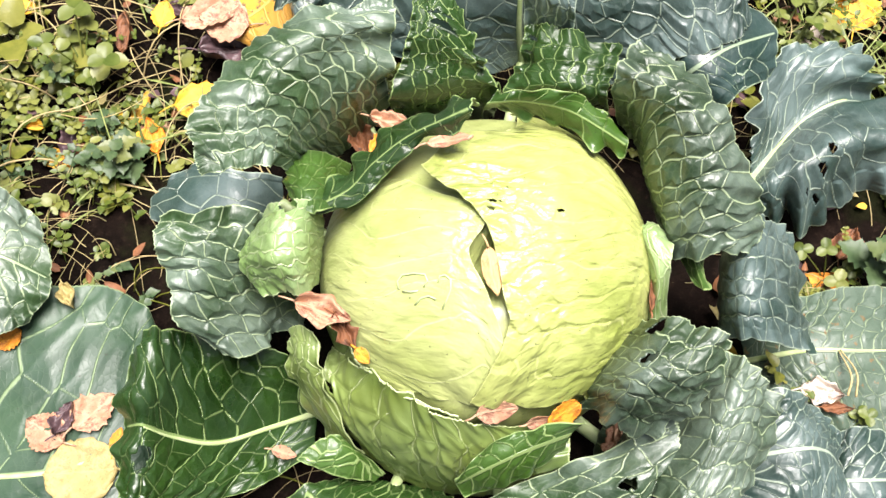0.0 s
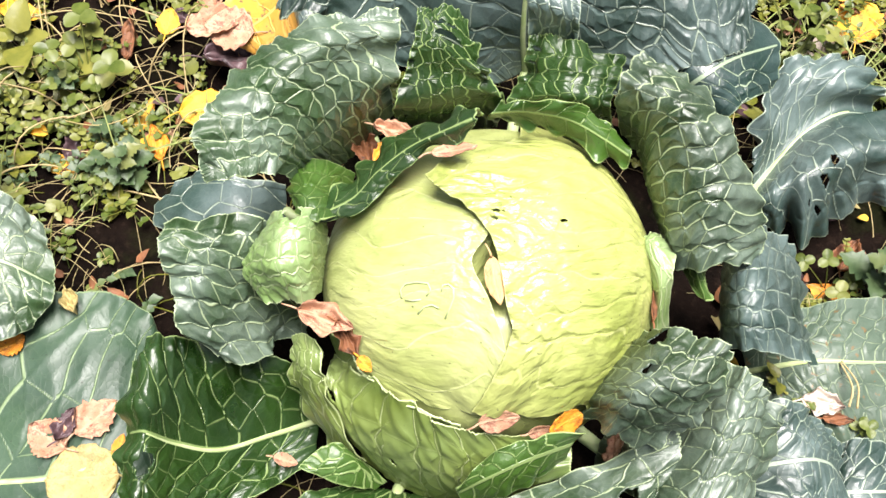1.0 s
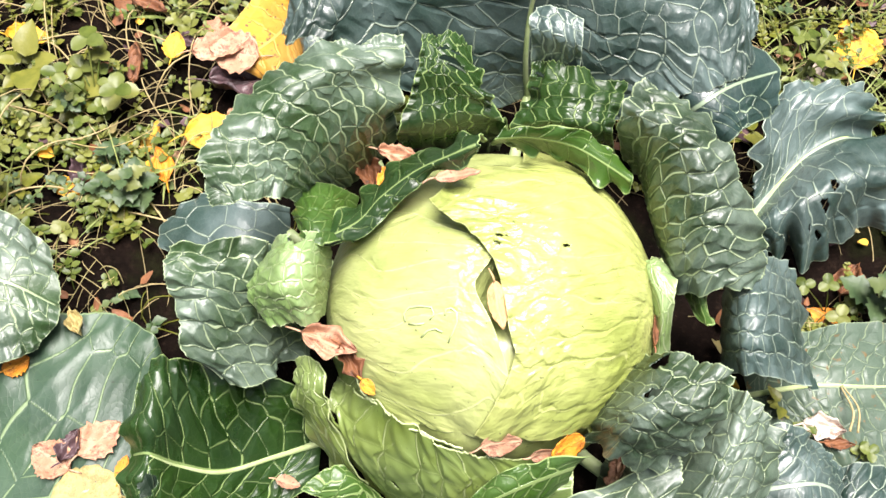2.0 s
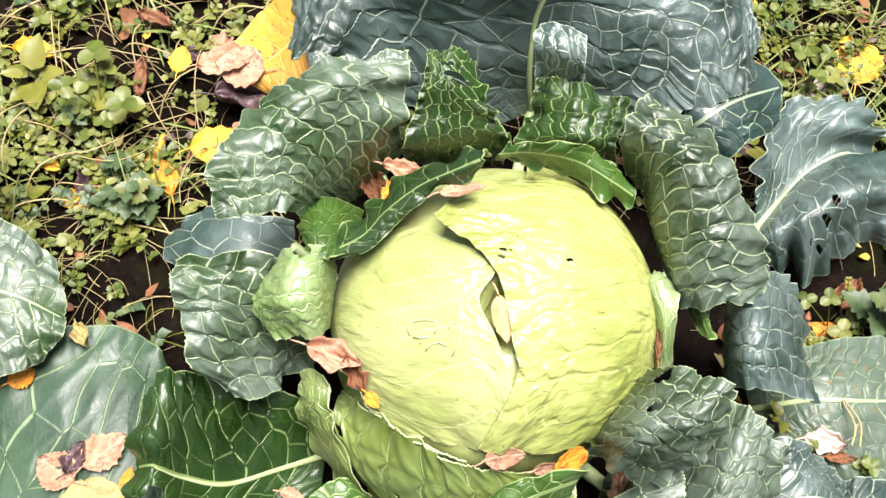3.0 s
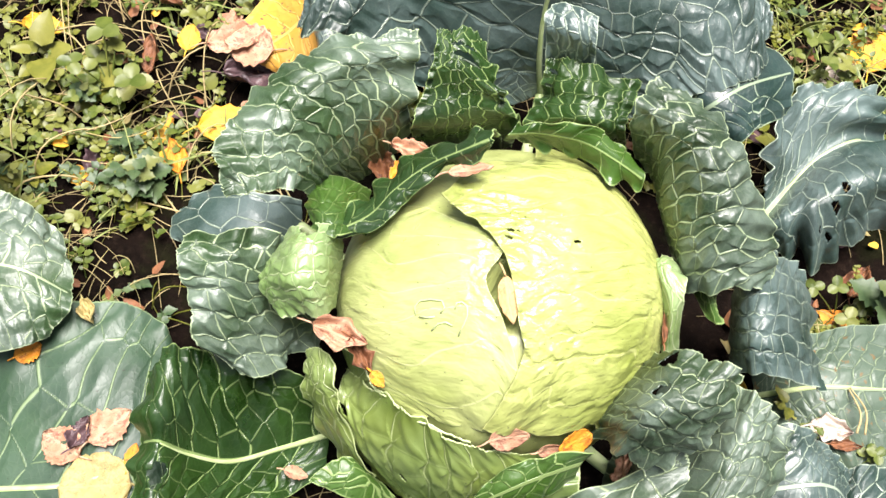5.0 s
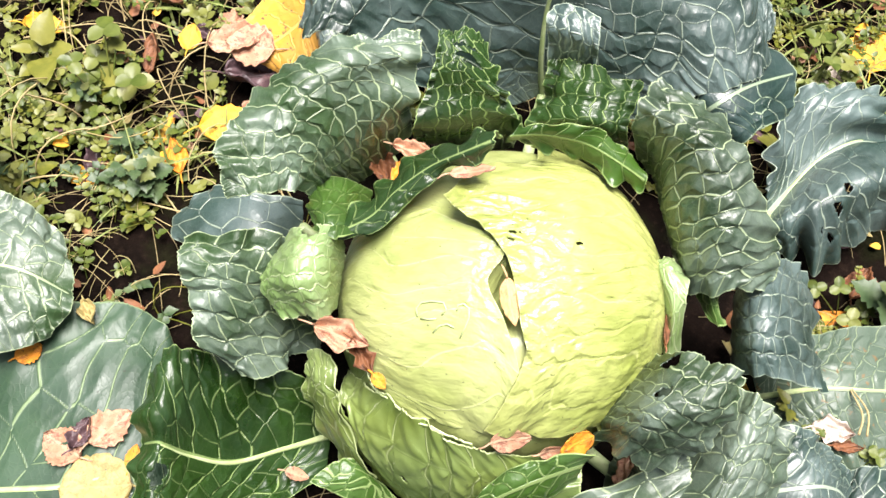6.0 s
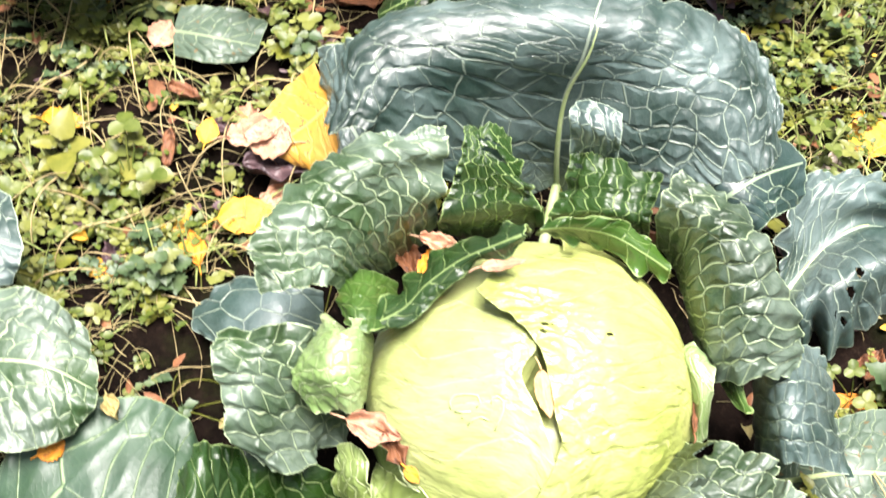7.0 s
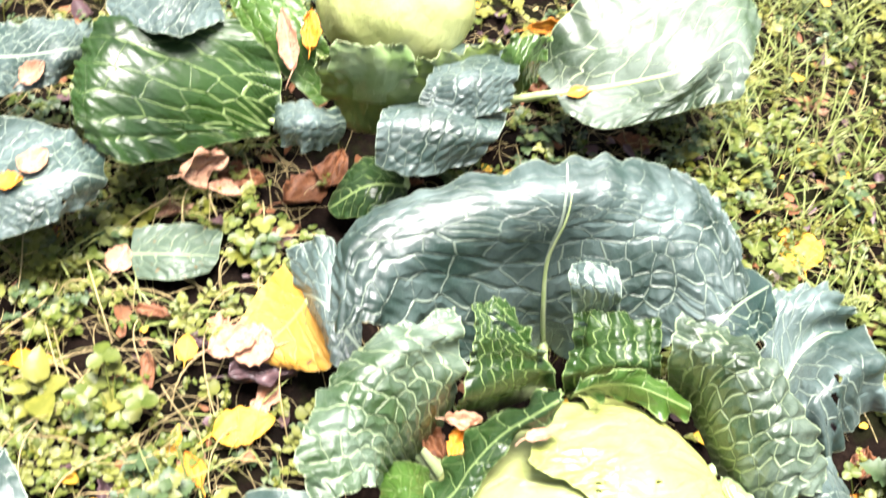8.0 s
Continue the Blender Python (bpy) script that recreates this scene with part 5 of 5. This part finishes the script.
fallen_leaf("oval", "litter_pink", -0.228, 0.503, -0.006, 0.0352, 0.0261, -52, (-0.17, -0.11, 0.98), .2, "pale pinkish fallen leaf among the weeds")
fallen_leaf("oval", "litter_yellow", -0.239, 0.489, 0.005, 0.0447, 0.0168, -35, (0.39, -0.17, 0.91), .2, "narrow yellow fallen leaf among the weeds")
fallen_leaf("oval", "litter_pink", -0.161, 0.602, 0.050, 0.0508, 0.0451, 80, (-0.12, -0.32, 0.94), .1, "pinkish dead leaf beside the yellowed cabbage leaf")
fallen_leaf("oval", "litter_yellow", -0.175, 0.525, 0.022, 0.062, 0.040, -80, (0.1, -0.2, 0.95), .12, "broad bright yellow fallen leaf on soil")
fallen_leaf("crumple", "litter_pink", -0.150, 0.556, 0.016, 0.045, 0.030, -40, (0.1, -0.1, 0.98), .2, "pale pink rotting leaf scrap on soil")
fallen_leaf("crumple", "litter_orange", -0.226, 0.490, 0.010, 0.040, 0.026, 20, (0.0, -0.1, 0.98), .2, "faded orange dead leaf among the weeds")
fallen_leaf("oval", "litter_yellow", -0.227, 0.621, 0.032, 0.0299, 0.0230, -8, (0.07, -0.29, 0.95), .15, "yellow fallen leaf among the weeds")
fallen_leaf("oval", "litter_yellow", -0.245, 0.531, -0.004, 0.0413, 0.0160, -15, (-0.05, -0.11, 0.99), .2, "narrow yellow fallen leaf among the weeds")
fallen_leaf("crumple", "litter_brown", -0.282, 0.467, -0.004, 0.0445, 0.0334, -74, (0.05, 0.18, 0.98), .3, "rusty brown dead leaf among the weeds")
fallen_leaf("oval", "litter_yellow", -0.317, 0.471, -0.011, 0.0358, 0.0224, -99, (0.06, -0.13, 0.99), .3, "dull yellow fallen leaf among the weeds")
fallen_leaf("crumple", "litter_brown", -0.310, 0.599, 0.005, 0.0524, 0.0198, -81, (-0.10, 0.03, 0.99), .3, "brown dead leaf among the weeds")
fallen_leaf("crumple", "litter_brown", -0.262, 0.607, 0.018, 0.0405, 0.0231, -10, (-0.62, -0.43, 0.66), .3, "reddish brown dead leaf among the weeds")
fallen_leaf("oval", "litter_yellow", -0.385, 0.638, 0.006, 0.0470, 0.0353, -76, (0.35, 0.43, 0.83), .2, "yellow-green fading leaf among the weeds")
fallen_leaf("crumple", "litter_black", -0.302, 0.492, -0.005, 0.0450, 0.0337, -19, (0.03, -0.21, 0.98), .2, "dark rotten leaf on soil")
fallen_leaf("crumple", "litter_brown", -0.269, 0.459, -0.001, 0.0387, 0.0277, -130, (0.04, 0.30, 0.95), .3, "brown dead leaf on soil")
fallen_leaf("crumple", "litter_black", -0.218, 0.627, 0.023, 0.0349, 0.0233, -113, (-0.21, 0.26, 0.94), .3, "dark rotten leaf on soil")
fallen_leaf("oval", "litter_white", 0.483, 0.658, -0.002, 0.0377, 0.0264, -77, (0.20, -0.20, 0.96), .1, "whitish dead leaf on soil")
fallen_leaf("round", "litter_yellow", 0.521, 0.685, 0.003, 0.0570, 0.0532, -14, (-0.27, -0.06, 0.96), .15, "yellow fallen leaf on soil beside grass")
fallen_leaf("crumple", "litter_pink", 0.437, 0.671, 0.006, 0.0313, 0.0225, -59, (0.07, -0.14, 0.99), .3, "pinkish dead leaf scrap on soil")
fallen_leaf("crumple", "litter_white", 0.459, 0.635, 0.000, 0.0373, 0.0186, -93, (0.12, 0.24, 0.96), .3, "pale dead leaf scrap on soil")
fallen_leaf("crumple", "litter_white", 0.382, 0.231, 0.064, 0.0391, 0.0254, -99, (-0.05, -0.44, 0.90), .25, "pale pinkish dead leaf on a cabbage leaf")
fallen_leaf("crumple", "litter_brown", 0.396, 0.217, 0.059, 0.0294, 0.0117, -92, (0.09, -0.27, 0.96), .3, "brown leaf stalk scrap on a cabbage leaf")
fallen_leaf("oval", "litter_orange", 0.438, 0.362, -0.008, 0.0644, 0.0191, -86, (-0.09, 0.07, 0.99), .2, "rotting orange leaf edge beside a cabbage leaf")
fallen_leaf("crumple", "litter_brown", 0.466, 0.399, -0.005, 0.0398, 0.0341, -36, (-0.26, 0.07, 0.96), .3, "brown dead leaf on soil")
fallen_leaf("oval", "litter_brown", 0.203, 0.269, 0.185, 0.0282, 0.0103, -2, (0.92, -0.18, 0.34), .2, "narrow brown dead leaf beside the cabbage head")
fallen_leaf("crumple", "litter_pink", 0.196, 0.178, 0.094, 0.0291, 0.0200, -29, (-0.91, 0.22, 0.36), .35, "pinkish brown dead leaf between cabbage leaves")
fallen_leaf("crumple", "litter_brown", 0.150, 0.175, 0.009, 0.0422, 0.0169, -72, (-0.14, 0.03, 0.99), .35, "brown dead leaf between cabbage leaves")
fallen_leaf("oval", "litter_pink", -0.074, 0.169, 0.068, 0.0219, 0.0109, -98, (0.57, 0.02, 0.82), .15, "pink leaf scrap on a midrib")
fallen_leaf("crumple", "litter_brown", 0.275, 0.996, 0.003, 0.0636, 0.0525, -87, (-0.07, 0.41, 0.91), .35, "reddish brown dead leaf beside a cabbage leaf")
fallen_leaf("oval", "litter_orange", 0.269, 0.892, 0.109, 0.0312, 0.0170, -96, (-0.39, -0.23, 0.89), .2, "orange leaf scrap on a cabbage midrib")
fallen_leaf("crumple", "litter_orange", 0.257, 1.000, 0.133, 0.0663, 0.0251, -90, (-0.00, -1.00, -0.00), .3, "orange dead leaf beside the far cabbage head")
fallen_leaf("crumple", "litter_orange", -0.063, 0.960, 0.168, 0.0537, 0.0269, -6, (0.35, -0.45, 0.82), .3, "orange dead leaf beside the far cabbage head")
fallen_leaf("oval", "litter_pink", -0.087, 0.953, 0.166, 0.0734, 0.0240, -0, (-0.26, -0.82, 0.50), .25, "pinkish dead leaf beside the far cabbage head")
fallen_leaf("crumple", "litter_pink", -0.201, 0.813, 0.115, 0.0595, 0.0501, -61, (0.58, -0.79, -0.19), .3, "pinkish brown dead leaf on soil")
fallen_leaf("crumple", "litter_brown", -0.154, 0.874, 0.011, 0.0629, 0.0419, -111, (-0.30, -0.04, 0.95), .3, "brown dead leaf on soil")
fallen_leaf("oval", "litter_pink", -0.365, 0.799, 0.141, 0.0390, 0.0296, -39, (0.10, -0.11, 0.99), .2, "pinkish dead leaf on a cabbage leaf")
fallen_leaf("oval", "litter_orange", -0.388, 0.779, 0.135, 0.0292, 0.0234, -94, (-0.32, -0.08, 0.94), .2, "orange dead leaf on a cabbage leaf")
fallen_leaf("oval", "litter_pink", -0.371, 0.934, 0.151, 0.0355, 0.0254, -64, (-0.39, -0.68, 0.62), .2, "pinkish dead leaf on a cabbage leaf")
fallen_leaf("oval", "litter_pink", -0.297, 0.760, 0.021, 0.0357, 0.0319, -28, (0.01, -0.41, 0.91), .15, "pinkish dead leaf among the weeds")
fallen_leaf("crumple", "litter_brown", -0.079, 0.857, 0.000, 0.0777, 0.0565, -55, (0.30, -0.12, 0.95), .25, "dark red-brown dead leaf on soil between cabbages")
fallen_leaf("crumple", "litter_brown", -0.041, 0.886, 0.001, 0.0648, 0.0504, -25, (0.12, -0.17, 0.98), .25, "dark red-brown dead leaf on soil between cabbages")
fallen_leaf("crumple", "litter_brown", -0.121, 0.785, -0.003, 0.0677, 0.0339, -77, (-0.34, -0.04, 0.94), .25, "dark brown dead leaf on soil between cabbages")
fallen_leaf("crumple", "litter_brown", 0.045, 0.845, 0.014, 0.0471, 0.0177, -100, (-0.25, 0.19, 0.95), .3, "rusty dead leaf below a cabbage leaf")
fallen_leaf("crumple", "litter_pink", -0.175, 0.849, 0.019, 0.0479, 0.0274, -105, (0.33, 0.08, 0.94), .3, "pinkish dead leaf on soil")
fallen_leaf("crumple", "litter_brown", -0.262, 0.675, 0.022, 0.0366, 0.0244, -104, (0.27, 0.06, 0.96), .3, "brown dead leaf among the weeds")
fallen_leaf("round", "litter_white", -0.352, 0.701, -0.003, 0.0273, 0.0248, -9, (0.00, 0.28, 0.96), .1, "whitish leaf among the weeds")
fallen_leaf("crumple", "litter_pink", -0.137, 0.584, 0.012, 0.0417, 0.0262, -104, (0.10, 0.39, 0.92), .3, "pinkish rotten leaf scrap on soil")
fallen_leaf("crumple", "litter_pink", 0.656, 0.942, -0.001, 0.0492, 0.0246, -122, (0.13, 0.14, 0.98), .3, "pinkish dead leaf among the grass")
fallen_leaf("crumple", "litter_brown", 0.262, 0.550, 0.236, 0.0265, 0.0191, -44, (0.62, -0.25, 0.74), .3, "brown dead leaf on soil")
fallen_leaf("crumple", "litter_brown", 0.372, 0.902, -0.003, 0.0542, 0.0310, -109, (-0.05, -0.15, 0.99), .3, "brown dead leaf on soil")
fallen_leaf("crumple", "litter_black", -0.148, 0.583, 0.022, 0.080, 0.055, -78, (0.17, 0.07, 0.98), .3, "large rotten purple-black cabbage leaf on soil")
fallen_leaf("crumple", "litter_black", -0.157, 0.608, 0.003, 0.0607, 0.0425, -108, (-0.06, 0.12, 0.99), .3, "rotten dark cabbage leaf scrap on soil")
fallen_leaf("crumple", "litter_pink", -0.175, 0.609, 0.047, 0.0586, 0.0410, -75, (-0.13, -0.17, 0.98), .2, "pinkish rotted margin of a cabbage leaf on soil")
fallen_leaf("crumple", "litter_pink", -0.244, 0.846, -0.004, 0.0617, 0.0343, -94, (-0.16, 0.21, 0.96), .25, "pinkish dead leaf among the weeds")
fallen_leaf("crumple", "litter_pink", -0.193, 0.668, -0.001, 0.0376, 0.0275, -26, (0.17, 0.06, 0.98), .25, "pinkish dead leaf scrap among the weeds")

# ---- small details ----


def scar(directions):
    """A corky raised line on the head where a leaf was grazed."""
    way = np.array(directions)
    way /= np.linalg.norm(way, axis=1, keepdims=True)
    path = HEAD + way * (HEAD_R * 1.021)
    tube("scar", path, np.full(len(path), 0.0007), "head2", main_plant, 6, "thin corky olive scar")


scar(((-.53, -.394, .751), (-.54, -.354, .764), (-.514, -.33, .792), (-.457, -.332, .825), (-.399, -.347, .849), (-.384, -.379, .842), (-.403, -.405, .821)))
scar(((-.329, -.393, .859), (-.324, -.364, .873), (-.296, -.362, .884), (-.269, -.385, .883), (-.265, -.43, .863), (-.283, -.475, .833), (-.304, -.519, .799)))
scar(((-.512, -.405, .757), (-.474, -.417, .775), (-.431, -.419, .799)))
scar(((-.443, -.482, .756), (-.415, -.455, .788), (-.373, -.451, .811), (-.338, -.47, .815)))


def placed_weed(kind, seed, x, y, z, size, turned, label):
    ob = weed_proto(kind, seed)
    ob.matrix_basis = pose(x, y, z, 0, 0, turned) @ Matrix.Diagonal((size, size, size, 1))
    return tagged(ob, label)


placed_weed("nettle", 41, -0.235, 0.461, 0.004, 1.2, 20, "bushy bluish-green weed with toothed leaves on soil")
placed_weed("nettle", 42, -0.262, 0.452, 0.004, 1.0, 70, "bluish-green weed with toothed leaves on soil")
placed_weed("rosette", 43, -0.375, 0.593, 0.006, 1.3, 10, "large yellow-green broad-leaved weed on soil")
placed_weed("clover", 44, -0.300, 0.560, 0.006, 1.5, 0, "green three-leaved weed standing free on soil")
placed_weed("nettle", 45, 0.472, 0.370, 0.004, 1.5, 40, "bluish-green weed with toothed leaves beside a cabbage leaf")
placed_weed("rosette", 46, 0.352, 0.250, 0.050, 0.6, 60, "small yellow-green weed pushing up between cabbage leaves")
placed_weed("clover", 47, 0.366, 0.236, 0.048, 0.6, 10, "small pale green weed pushing up between cabbage leaves")
placed_weed("clover", 48, 0.408, 0.200, 0.045, 0.7, 90, "pale yellow-green weed pushing up between cabbage leaves")


def leaf_stem(points, radius, label):
    """A bare curved stalk of a fallen leaf."""
    ob = thing("dry_stalk", points[0], label, "dry stalk", "bare stalks")
    p = np.array(points)
    w = spline_weights(np.linspace(0, 1, 16), len(p))
    tube("stalk", w @ p, np.linspace(radius, radius * 0.6, 16), "straw", ob, 6)
    return ob


leaf_stem(((0.398, 0.222, 0.082), (0.401, 0.238, 0.088), (0.398, 0.262, 0.080)), 0.0011, "thin straw-coloured stalk lying on a cabbage leaf")
leaf_stem(((0.405, 0.221, 0.082), (0.405, 0.240, 0.090), (0.399, 0.263, 0.081)), 0.0010, "thin straw-coloured stalk lying on a cabbage leaf")
leaf_stem(((-0.36, 0.50, 0.012), (-0.30, 0.515, 0.022), (-0.25, 0.545, 0.024), (-0.21, 0.57, 0.015)), 0.0008, "long dry stalk lying across the weeds")
leaf_stem(((-0.34, 0.515, 0.014), (-0.28, 0.50, 0.026), (-0.24, 0.52, 0.028), (-0.22, 0.56, 0.02)), 0.0007, "bent dry stalk lying across the weeds")
leaf_stem(((-0.40, 0.44, 0.012), (-0.37, 0.42, 0.020), (-0.345, 0.385, 0.016), (-0.33, 0.36, 0.010)), 0.0011, "dry stalk lying on dark soil")
leaf_stem(((-0.40, 0.615, 0.02), (-0.33, 0.635, 0.026), (-0.25, 0.63, 0.02)), 0.0009, "long straw-coloured stalk over the weeds")
